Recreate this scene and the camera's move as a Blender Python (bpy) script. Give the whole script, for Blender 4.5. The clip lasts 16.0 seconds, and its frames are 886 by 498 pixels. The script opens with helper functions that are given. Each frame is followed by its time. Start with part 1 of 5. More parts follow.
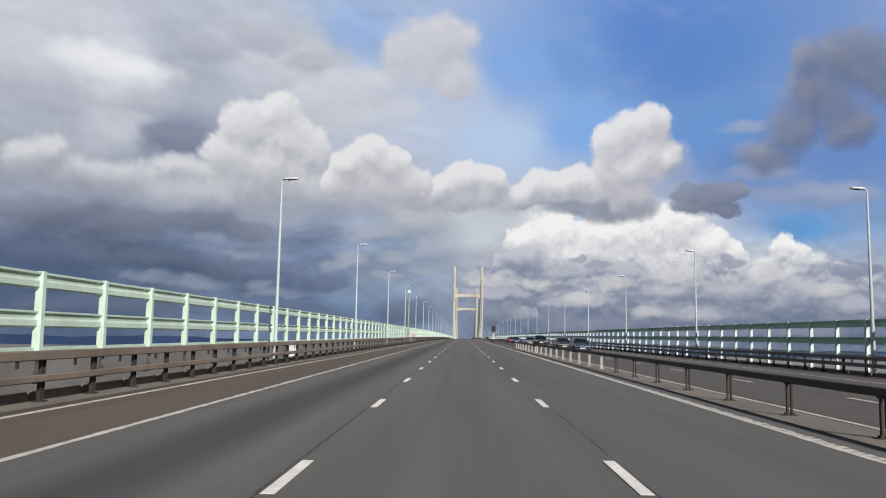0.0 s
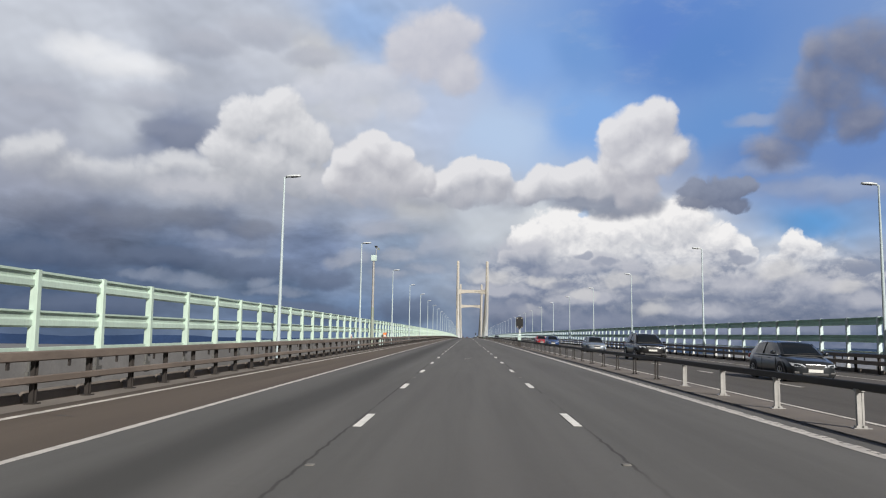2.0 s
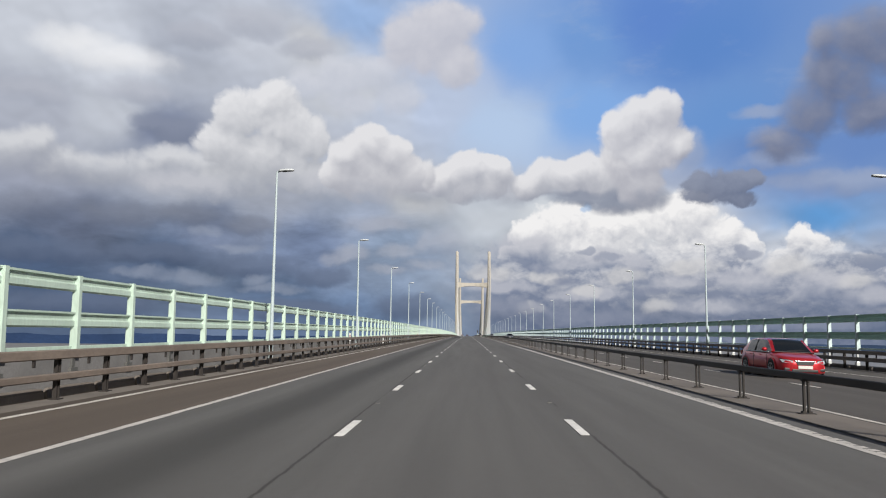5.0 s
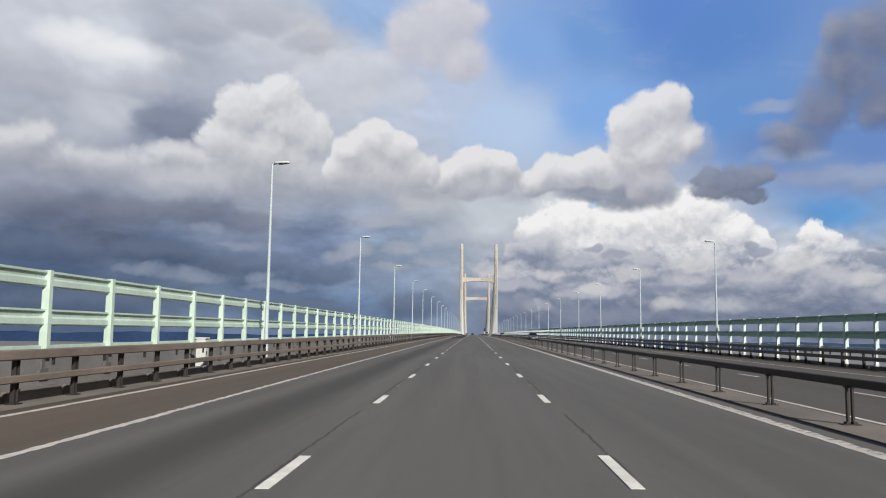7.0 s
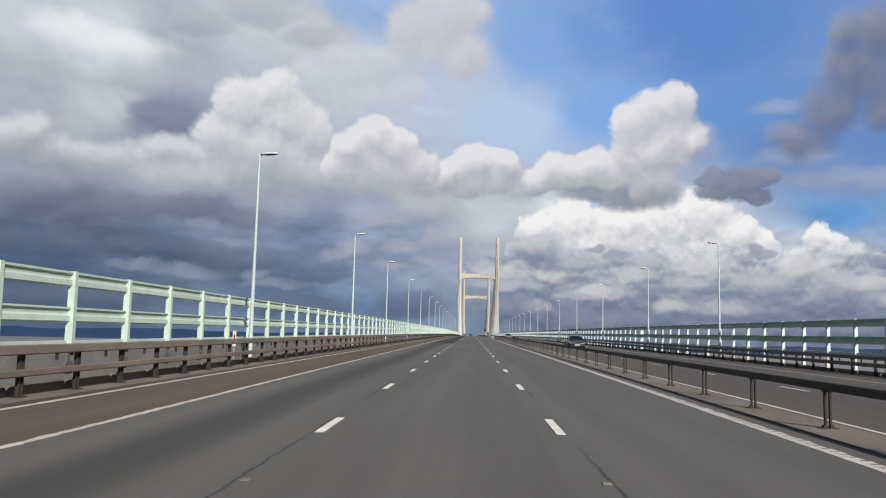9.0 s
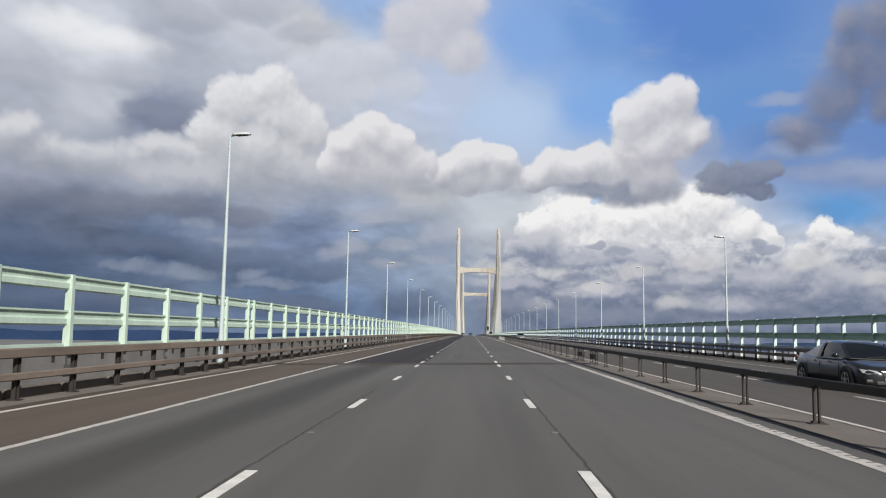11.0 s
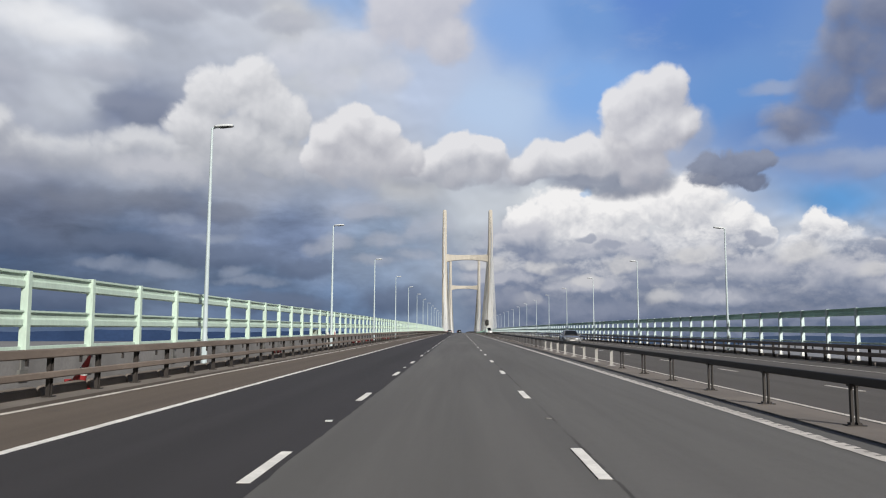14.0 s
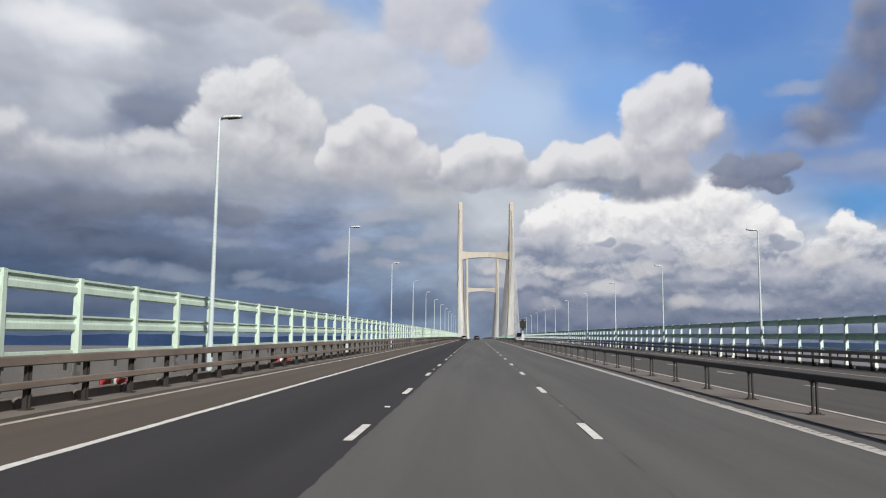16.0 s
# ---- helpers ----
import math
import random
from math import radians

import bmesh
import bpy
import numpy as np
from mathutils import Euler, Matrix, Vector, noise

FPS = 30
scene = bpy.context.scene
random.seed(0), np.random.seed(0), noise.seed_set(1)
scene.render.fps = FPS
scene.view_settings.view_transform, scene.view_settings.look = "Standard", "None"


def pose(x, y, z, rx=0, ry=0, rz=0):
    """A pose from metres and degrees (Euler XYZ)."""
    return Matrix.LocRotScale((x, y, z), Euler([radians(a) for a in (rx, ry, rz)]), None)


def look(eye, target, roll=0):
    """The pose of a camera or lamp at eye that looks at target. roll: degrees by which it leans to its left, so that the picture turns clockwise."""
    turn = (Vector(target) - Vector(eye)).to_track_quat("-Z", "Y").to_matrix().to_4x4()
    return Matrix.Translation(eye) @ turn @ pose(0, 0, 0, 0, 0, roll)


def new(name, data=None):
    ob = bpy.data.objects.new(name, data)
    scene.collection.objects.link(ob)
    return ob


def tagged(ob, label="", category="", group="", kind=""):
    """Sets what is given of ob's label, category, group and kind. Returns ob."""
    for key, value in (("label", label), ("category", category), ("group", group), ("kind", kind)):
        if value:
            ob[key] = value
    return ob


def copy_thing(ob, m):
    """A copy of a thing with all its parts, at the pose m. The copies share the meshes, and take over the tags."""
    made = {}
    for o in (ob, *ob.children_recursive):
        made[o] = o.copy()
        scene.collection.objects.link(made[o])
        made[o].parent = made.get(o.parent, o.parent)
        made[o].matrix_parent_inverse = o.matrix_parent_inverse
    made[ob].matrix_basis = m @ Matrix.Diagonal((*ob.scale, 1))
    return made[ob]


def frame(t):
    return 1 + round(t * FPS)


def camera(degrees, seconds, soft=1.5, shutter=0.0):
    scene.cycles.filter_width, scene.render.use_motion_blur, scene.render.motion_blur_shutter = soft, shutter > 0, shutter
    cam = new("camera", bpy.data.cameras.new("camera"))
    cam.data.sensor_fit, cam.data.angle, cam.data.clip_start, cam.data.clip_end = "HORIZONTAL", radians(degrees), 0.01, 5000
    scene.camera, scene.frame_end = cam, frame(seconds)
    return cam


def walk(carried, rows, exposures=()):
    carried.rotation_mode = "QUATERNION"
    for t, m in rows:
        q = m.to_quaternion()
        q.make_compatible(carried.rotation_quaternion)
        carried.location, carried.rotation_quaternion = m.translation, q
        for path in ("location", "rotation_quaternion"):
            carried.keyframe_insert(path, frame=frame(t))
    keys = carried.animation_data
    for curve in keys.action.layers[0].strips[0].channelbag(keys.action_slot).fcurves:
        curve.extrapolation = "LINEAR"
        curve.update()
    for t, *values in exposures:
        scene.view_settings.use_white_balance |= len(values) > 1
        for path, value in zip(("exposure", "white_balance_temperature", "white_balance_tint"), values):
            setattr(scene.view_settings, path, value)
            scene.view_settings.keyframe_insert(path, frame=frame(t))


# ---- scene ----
cam = camera(59.66, 16.0, soft=1.15)
walk(cam, [(r[0], pose(*r[1:])) for r in (
    (0.0, 1.864, -0.00, 1.567, 96.97, -1.06, 1.44),
    (0.5, 1.864, 16.65, 1.762, 96.77, -1.07, 2.29),
    (1.0, 1.864, 33.21, 1.953, 96.76, -0.82, 1.81),
    (1.5, 1.845, 49.90, 2.142, 96.77, -0.64, 1.59),
    (2.0, 1.807, 66.62, 2.328, 96.84, -0.91, 1.76),
    (2.5, 1.769, 83.11, 2.508, 96.70, -1.04, 1.78),
    (3.0, 1.797, 99.79, 2.688, 96.67, -0.91, 1.33),
    (3.5, 1.793, 116.56, 2.866, 96.68, -1.11, 1.42),
    (4.0, 1.822, 133.18, 3.040, 96.68, -0.85, 1.67),
    (4.5, 1.859, 150.08, 3.214, 96.67, -0.78, 1.72),
    (5.0, 1.897, 166.97, 3.385, 96.66, -0.71, 1.78),
    (5.5, 1.935, 183.87, 3.552, 96.65, -0.64, 1.83),
    (6.0, 1.972, 200.76, 3.717, 96.64, -0.57, 1.89),
    (6.5, 2.010, 217.65, 3.877, 96.63, -0.50, 1.94),
    (7.0, 2.048, 234.67, 4.037, 96.53, -0.78, 2.18),
    (7.5, 2.066, 251.79, 4.193, 96.30, -0.42, 1.65),
    (8.0, 2.152, 268.58, 4.345, 96.49, -0.68, 1.63),
    (8.5, 2.269, 285.67, 4.497, 96.55, -0.88, 1.86),
    (9.0, 2.276, 302.53, 4.641, 96.53, -1.43, 2.09),
    (9.5, 2.309, 319.00, 4.780, 96.52, -1.30, 2.09),
    (10.0, 2.342, 335.48, 4.916, 96.50, -1.18, 2.09),
    (10.5, 2.374, 351.95, 5.049, 96.49, -1.06, 2.08),
    (11.0, 2.406, 368.42, 5.178, 96.47, -0.94, 2.08),
    (11.5, 2.440, 384.90, 5.311, 96.46, -0.81, 2.08),
    (12.0, 2.334, 402.15, 5.433, 95.97, -1.51, 2.23),
    (12.5, 2.324, 418.99, 5.555, 95.91, -1.02, 2.32),
    (13.0, 2.260, 435.73, 5.672, 95.90, -0.91, 1.79),
    (13.5, 2.265, 453.07, 5.792, 95.91, -0.42, 1.42),
    (14.0, 2.187, 470.28, 5.906, 96.23, -0.31, 1.25),
    (14.5, 2.085, 487.34, 6.015, 96.51, -0.86, 1.65),
    (15.0, 2.020, 504.58, 6.123, 96.60, -0.37, 1.32),
    (15.5, 1.967, 521.82, 6.229, 96.71, -0.70, 1.71),
    (16.0, 1.884, 538.75, 6.328, 96.61, -0.52, 2.48),
)], exposures=((0.0, 0.35), (16.0, 0.35)))

# ---- light ----
SUN_AZ, SUN_EL = 152.0, 28.0      # clockwise from the road's direction; degrees
world = bpy.data.worlds.new("sky_world")
scene.world = world
world.use_nodes = True
wn, wl = world.node_tree.nodes, world.node_tree.links
wbg = wn["Background"]
sky = wn.new("ShaderNodeTexSky")
sky.sky_type, sky.sun_disc = "NISHITA", False
sky.sun_elevation, sky.sun_rotation = radians(SUN_EL), radians(SUN_AZ)
wl.new(sky.outputs[0], wbg.inputs[0])
wbg.inputs[1].default_value = 0.035
# broken cloud over the rest of the sky
wbg2 = wn.new("ShaderNodeBackground")
wbg2.inputs[0].default_value, wbg2.inputs[1].default_value = (0.62, 0.61, 0.60, 1), 0.19
wco = wn.new("ShaderNodeTexCoord")
wno = wn.new("ShaderNodeTexNoise")
wno.inputs["Scale"].default_value, wno.inputs["Detail"].default_value = 2.6, 5.0
wl.new(wco.outputs["Generated"], wno.inputs["Vector"])
wmr = wn.new("ShaderNodeMapRange")
wmr.interpolation_type = "SMOOTHSTEP"
wmr.inputs[1].default_value, wmr.inputs[2].default_value = 0.42, 0.62
wl.new(wno.outputs[0], wmr.inputs[0])
wmx = wn.new("ShaderNodeMixShader")
wl.new(wmr.outputs[0], wmx.inputs[0])
wl.new(wbg.outputs[0], wmx.inputs[1])
wl.new(wbg2.outputs[0], wmx.inputs[2])
wl.new(wmx.outputs[0], wn["World Output"].inputs[0])
sun = new("sun", bpy.data.lights.new("sun", "SUN"))
sun.data.energy, sun.data.angle, sun.data.color = 5.0, radians(0.53), (1.0, 0.95, 0.875)
sun_dir = Vector((math.sin(radians(SUN_AZ)) * math.cos(radians(SUN_EL)), math.cos(radians(SUN_AZ)) * math.cos(radians(SUN_EL)), math.sin(radians(SUN_EL))))
sun.matrix_world = look(sun_dir * 100, (0, 0, 0))

# ---- materials ----
def nodes_of(name):
    m = bpy.data.materials.new(name)
    m.use_nodes = True
    t = m.node_tree
    return m, t.nodes, t.links, t.nodes["Principled BSDF"]


def math_node(n, l, op, a, b=None, c=None, clamp=False):
    k = n.new("ShaderNodeMath")
    k.operation, k.use_clamp = op, clamp
    for i, v in enumerate((a, b, c)):
        if v is None:
            continue
        if isinstance(v, (int, float)):
            k.inputs[i].default_value = v
        else:
            l.new(v, k.inputs[i])
    return k.outputs[0]


def mix_col(n, l, f, a, b, mode="MIX"):
    k = n.new("ShaderNodeMix")
    k.data_type, k.blend_type = "RGBA", mode
    for i, v in ((0, f), (6, a), (7, b)):
        if isinstance(v, (int, float)):
            k.inputs[i].default_value = v
        elif isinstance(v, tuple):
            k.inputs[i].default_value = (*v[:3], 1)
        else:
            l.new(v, k.inputs[i])
    return k.outputs[2]


def noise_tex(n, l, vec, scale, detail=4.0, rough=0.55, kind="FBM"):
    k = n.new("ShaderNodeTexNoise")
    k.noise_type = kind
    k.inputs["Scale"].default_value, k.inputs["Detail"].default_value, k.inputs["Roughness"].default_value = scale, detail, rough
    l.new(vec, k.inputs["Vector"])
    return k.outputs[0]


def ramp(n, l, v, a, b):
    k = n.new("ShaderNodeMapRange")
    k.interpolation_type = "SMOOTHSTEP"
    k.inputs[1].default_value, k.inputs[2].default_value = a, b
    l.new(v, k.inputs[0])
    return k.outputs[0]


def place_of(n, l, scale=(1, 1, 1), world_space=True):
    if world_space:
        src = n.new("ShaderNodeNewGeometry").outputs["Position"]
    else:
        src = n.new("ShaderNodeTexCoord").outputs["Object"]
    k = n.new("ShaderNodeMapping")
    k.inputs["Scale"].default_value = scale
    l.new(src, k.inputs[0])
    return k.outputs[0]


def surface(name, col, rough=0.6, metal=0.0, grain=30.0, stain=1.5, dark=0.7, light=1.12, bump=0.15, stretch=(1, 1, 1), world_space=True, spot=None, vary=0.0):
    """A two-scale weathered surface: fine grain and broad stains over a base colour."""
    m, n, l, b = nodes_of(name)
    p = place_of(n, l, stretch, world_space)
    fine = noise_tex(n, l, p, grain, 5, 0.65)
    broad = noise_tex(n, l, p, stain, 4, 0.6)
    c = mix_col(n, l, ramp(n, l, broad, 0.3, 0.72), tuple(v * dark for v in col), tuple(min(1, v * light) for v in col))
    c = mix_col(n, l, math_node(n, l, "MULTIPLY", ramp(n, l, fine, 0.35, 0.7), 0.5), c, tuple(v * 0.72 for v in col))
    if spot:
        s = ramp(n, l, noise_tex(n, l, p, stain * 4.3, 6, 0.7), 0.6, 0.72)
        c = mix_col(n, l, math_node(n, l, "MULTIPLY", s, spot[3]), c, spot[:3])
    if vary:
        r = n.new("ShaderNodeObjectInfo").outputs["Random"]
        hsv = n.new("ShaderNodeHueSaturation")
        l.new(c, hsv.inputs["Color"])
        l.new(math_node(n, l, "MULTIPLY_ADD", r, vary, 1 - vary / 2), hsv.inputs["Value"])
        c = hsv.outputs[0]
    l.new(c, b.inputs["Base Color"])
    b.inputs["Metallic"].default_value = metal
    l.new(math_node(n, l, "MULTIPLY_ADD", broad, 0.25, rough - 0.12), b.inputs["Roughness"])
    if bump:
        k = n.new("ShaderNodeBump")
        k.inputs["Strength"].default_value, k.inputs["Distance"].default_value = bump, 0.02
        l.new(fine, k.inputs["Height"])
        l.new(k.outputs[0], b.inputs["Normal"])
    return m


def plain(name, col, rough=0.5, metal=0.0, emit=0.0):
    m, n, l, b = nodes_of(name)
    b.inputs["Base Color"].default_value = (*col, 1)
    b.inputs["Roughness"].default_value, b.inputs["Metallic"].default_value = rough, metal
    if emit:
        b.inputs["Emission Color"].default_value = (*col, 1)
        b.inputs["Emission Strength"].default_value = emit
    return m


def asphalt(name, col, tracks=(), joints=(), seed=0.0):
    """Asphalt with aggregate grain, streaks worn along the road, dark wheel bands (x, width, depth) and sealed joints at x."""
    m, n, l, b = nodes_of(name)
    pos = n.new("ShaderNodeNewGeometry").outputs["Position"]
    sep = n.new("ShaderNodeSeparateXYZ")
    l.new(pos, sep.inputs[0])
    x, y = sep.outputs[0], sep.outputs[1]
    p1 = place_of(n, l, (1, 1, 1))
    streak = noise_tex(n, l, place_of(n, l, (1.1, 0.035, 1)), 1.0, 5, 0.6)
    patch = noise_tex(n, l, place_of(n, l, (0.5, 0.12, 1)), 0.6, 3, 0.5)
    grit = noise_tex(n, l, p1, 90.0, 3, 0.8)
    mid = noise_tex(n, l, p1, 7.0, 4, 0.7)
    c = mix_col(n, l, ramp(n, l, streak, 0.3, 0.7), tuple(v * 0.86 for v in col), tuple(v * 1.1 for v in col))
    c = mix_col(n, l, math_node(n, l, "MULTIPLY", ramp(n, l, patch, 0.45, 0.75), 0.35), c, tuple(v * s for v, s in zip(col, (0.86, 0.83, 0.86))))
    c = mix_col(n, l, math_node(n, l, "MULTIPLY", ramp(n, l, grit, 0.5, 0.75), 0.45), c, tuple(v * 1.7 for v in col))
    c = mix_col(n, l, math_node(n, l, "MULTIPLY", ramp(n, l, mid, 0.5, 0.8), 0.3), c, tuple(v * 0.7 for v in col))
    wob = math_node(n, l, "MULTIPLY_ADD", noise_tex(n, l, place_of(n, l, (0.2, 0.08, 1)), 1.0, 3, 0.5), 0.7, -0.35)
    for tx, w, depth in tracks:
        d = math_node(n, l, "ABSOLUTE", math_node(n, l, "ADD", math_node(n, l, "SUBTRACT", x, tx), wob))
        f = math_node(n, l, "MULTIPLY", math_node(n, l, "SUBTRACT", 1.0, ramp(n, l, d, w * 0.15, w)), depth)
        f = math_node(n, l, "MULTIPLY", f, math_node(n, l, "MULTIPLY_ADD", streak, 0.8, 0.55))
        c = mix_col(n, l, f, c, tuple(v * 0.42 for v in col))
    for jx, amount in joints:
        jag = math_node(n, l, "MULTIPLY_ADD", noise_tex(n, l, place_of(n, l, (0.0, 2.2, 1)), 1.0, 4, 0.7), 0.12, -0.06)
        d = math_node(n, l, "ABSOLUTE", math_node(n, l, "ADD", math_node(n, l, "SUBTRACT", x, jx), jag))
        gate = ramp(n, l, noise_tex(n, l, place_of(n, l, (0.0, 0.11, 1)), 1.0, 3, 0.6), 0.5 - amount, 0.62 - amount)
        f = math_node(n, l, "MULTIPLY", math_node(n, l, "SUBTRACT", 1.0, ramp(n, l, d, 0.008, 0.035)), gate)
        c = mix_col(n, l, math_node(n, l, "MULTIPLY", f, 0.6), c, (0.018, 0.017, 0.016))
    l.new(c, b.inputs["Base Color"])
    b.inputs["Roughness"].default_value = 0.85
    b.inputs["Specular IOR Level"].default_value = 0.2
    k = n.new("ShaderNodeBump")
    k.inputs["Strength"].default_value, k.inputs["Distance"].default_value = 0.35, 0.008
    l.new(grit, k.inputs["Height"])
    l.new(k.outputs[0], b.inputs["Normal"])
    return m


M_LANES = asphalt("asphalt_lanes", (0.109, 0.107, 0.105), tracks=((-1.9, 1.1, 0.75),), joints=((-0.12, 0.11), (3.74, 0.05)))
M_NEW = asphalt("asphalt_new", (0.038, 0.036, 0.039), tracks=((-1.3, 0.8, 0.25),))
M_SHOULDER = asphalt("asphalt_shoulder", (0.102, 0.083, 0.069), tracks=((-7.15, 0.45, 0.6),))
M_FAR = asphalt("asphalt_far", (0.083, 0.077, 0.072))
M_PAINT = surface("road_paint", (0.74, 0.73, 0.70), 0.7, grain=24, stain=2.2, dark=0.8, light=1.1, spot=(0.2, 0.19, 0.19, 0.75))
M_PAINT_DULL = surface("road_paint_worn", (0.56, 0.53, 0.49), 0.75, grain=18, stain=2.2, dark=0.7, light=1.2, spot=(0.17, 0.15, 0.14, 0.8))
M_PAINT_RIB = surface("ribbed_edge_paint", (0.56, 0.53, 0.50), 0.7, grain=22, stain=2.2, dark=0.75, light=1.1, spot=(0.2, 0.18, 0.17, 0.85), stretch=(1, 1.6, 1))
M_MINT = surface("mint_paint", (0.445, 0.56, 0.485), 0.45, grain=12, stain=0.9, dark=0.9, light=1.07, bump=0.03, stretch=(1, 1, 0.25), vary=0.10, spot=(0.36, 0.40, 0.30, 0.35))
M_RAIL = surface("weathered_rail", (0.172, 0.140, 0.117), 0.6, metal=0.05, grain=16, stain=0.9, dark=0.72, light=1.22, bump=0.06, stretch=(1, 0.3, 1), spot=(0.075, 0.058, 0.048, 0.5))
M_BEAM = surface("central_beam_steel", (0.034, 0.030, 0.028), 0.6, metal=0.0, grain=16, stain=0.7, dark=0.82, light=1.15, bump=0.05, stretch=(1, 0.3, 1))
M_POST = surface("barrier_post_steel", (0.030, 0.026, 0.024), 0.65, grain=14, stain=2, dark=0.75, light=1.2, bump=0.05, vary=0.25)
for m_ in (M_RAIL, M_BEAM, M_POST):
    m_.node_tree.nodes["Principled BSDF"].inputs["Specular IOR Level"].default_value = 0.25
M_GALV = surface("galvanised_post", (0.30, 0.295, 0.285), 0.5, metal=0.2, grain=14, stain=2, dark=0.85, light=1.1, bump=0.04, vary=0.1)
# The mint paint again, deepened for the shaded road side of the far panels.
M_MINT_SHADED = surface("shaded_mint_paint", (0.335, 0.555, 0.455), 0.45, grain=12, stain=0.9, dark=0.88, light=1.07, bump=0.03, stretch=(1, 1, 0.25), vary=0.10, spot=(0.30, 0.40, 0.30, 0.35))
# Mint paint whitened so the far posts carry their sunlight in the colour.
M_MINT_SUNLIT = surface("sunlit_mint_paint", (0.45, 0.55, 0.555), 0.45, grain=12, stain=0.9, dark=0.92, light=1.06, bump=0.03, stretch=(1, 1, 0.25), vary=0.08)
M_CONC = surface("deck_concrete", (0.155, 0.135, 0.118), 0.85, grain=22, stain=0.5, dark=0.75, light=1.15, bump=0.2, spot=(0.12, 0.11, 0.10, 0.5))
M_KERB = surface("kerb_block_concrete", (0.125, 0.107, 0.093), 0.85, grain=18, stain=1.2, dark=0.8, light=1.15, bump=0.15, vary=0.2)
M_PLINTH = surface("edge_beam_concrete", (0.160, 0.157, 0.157), 0.85, grain=12, stain=0.6, dark=0.8, light=1.15, bump=0.1)
M_FOOT = surface("fence_foot_paint", (0.10, 0.10, 0.095), 0.6, grain=14, stain=2, dark=0.75, light=1.1, bump=0.04, vary=0.2)
M_LAMP = surface("lamp_column_paint", (0.40, 0.475, 0.50), 0.4, grain=9, stain=0.8, dark=0.9, light=1.06, bump=0.02, stretch=(1, 1, 0.2), vary=0.06)
M_LANTERN = surface("lantern_shell", (0.50, 0.53, 0.55), 0.35, grain=9, stain=2, dark=0.9, light=1.05, bump=0.0)
M_BOWL = plain("lantern_bowl", (0.06, 0.062, 0.065), 0.35)
M_MAST = surface("mast_weathered", (0.23, 0.26, 0.215), 0.5, metal=0.1, grain=8, stain=0.7, dark=0.75, light=1.2, bump=0.03, stretch=(1, 1, 0.2))
M_CAB = surface("cabinet_paint", (0.42, 0.53, 0.50), 0.45, grain=9, stain=1.4, dark=0.9, light=1.05, bump=0.02, spot=(0.3, 0.33, 0.3, 0.3))
M_WHITE = surface("white_paint", (0.50, 0.52, 0.51), 0.45, grain=9, stain=1.6, dark=0.9, light=1.05, bump=0.02, spot=(0.35, 0.35, 0.32, 0.3))
M_ORANGE = surface("orange_plastic", (0.72, 0.20, 0.04), 0.45, grain=9, stain=3, dark=0.85, light=1.05, bump=0.02)
M_RED = surface("cone_red", (0.26, 0.020, 0.022), 0.5, grain=9, stain=4, dark=0.8, light=1.05, bump=0.02)
M_BLACK = surface("black_housing", (0.022, 0.023, 0.026), 0.45, grain=12, stain=3, dark=0.8, light=1.3, bump=0.02)
M_BLACK.node_tree.nodes["Principled BSDF"].inputs["Specular IOR Level"].default_value = 0.2
M_SCREEN = plain("signal_screen", (0.016, 0.016, 0.016), 0.3)
M_AMBER = plain("unlit_amber_lens", (0.30, 0.28, 0.26), 0.2)
M_STUD = surface("worn_stud", (0.19, 0.18, 0.165), 0.7, grain=20, stain=4, dark=0.6, light=1.3, bump=0.1)
M_SCUFF = surface("pale_scuff", (0.27, 0.26, 0.245), 0.8, grain=30, stain=5, dark=0.6, light=1.3, bump=0.1)
M_TAR = surface("tar_stain", (0.055, 0.051, 0.048), 0.75, grain=30, stain=3, dark=0.8, light=1.2, bump=0.1)
M_SCRAP = surface("litter_scraps", (0.50, 0.49, 0.46), 0.7, grain=20, stain=6, dark=0.5, light=1.3, bump=0.1)
M_STEEL = surface("joint_steel", (0.085, 0.078, 0.072), 0.55, metal=0.3, grain=20, stain=2, dark=0.7, light=1.4, bump=0.1)
M_PYLON = surface("pylon_concrete", (0.40, 0.375, 0.33), 0.8, grain=0.6, stain=0.05, dark=0.9, light=1.06, bump=0.0, stretch=(1, 1, 0.3))
M_CABLE = plain("cable_sheath", (0.45, 0.46, 0.455), 0.5)

# ---- building helpers ----
XM = 8.03                                   # the middle of the bridge


def grade(y):
    """Height of the carriageway's lane line along the bridge."""
    return 0.0118 * y - 5.5e-6 * y * y


def tilt(y):
    return math.degrees(math.atan(0.0118 - 1.1e-5 * y))


def deck_z(x, y):
    """The deck's surface, with its crossfalls away from the central reserve."""
    return grade(y) + (0.02 * x if x < XM else 0.02 * XM - 0.028 * (x - XM))


def obj(name, bm, mat, parent=None, label="", smooth=False):
    me = bpy.data.meshes.new(name)
    bm.to_mesh(me)
    bm.free()
    for m in (mat if isinstance(mat, (list, tuple)) else (mat,)):
        me.materials.append(m)
    if smooth:
        me.polygons.foreach_set("use_smooth", [True] * len(me.polygons))
    ob = new(name, me)
    ob.parent = parent
    if label:
        tagged(ob, label)
    return ob


def part(name, bm, mat, parent, label="", smooth=False):
    return obj(name, bm, mat, parent, label, smooth)


def repeat(name, me, m, parent):
    """One more piece on shared mesh data."""
    ob = new(name, me)
    ob.parent = parent
    ob.matrix_basis = m
    return ob


def empty(name, m=None):
    ob = new(name)
    if m is not None:
        ob.matrix_basis = m
    return ob


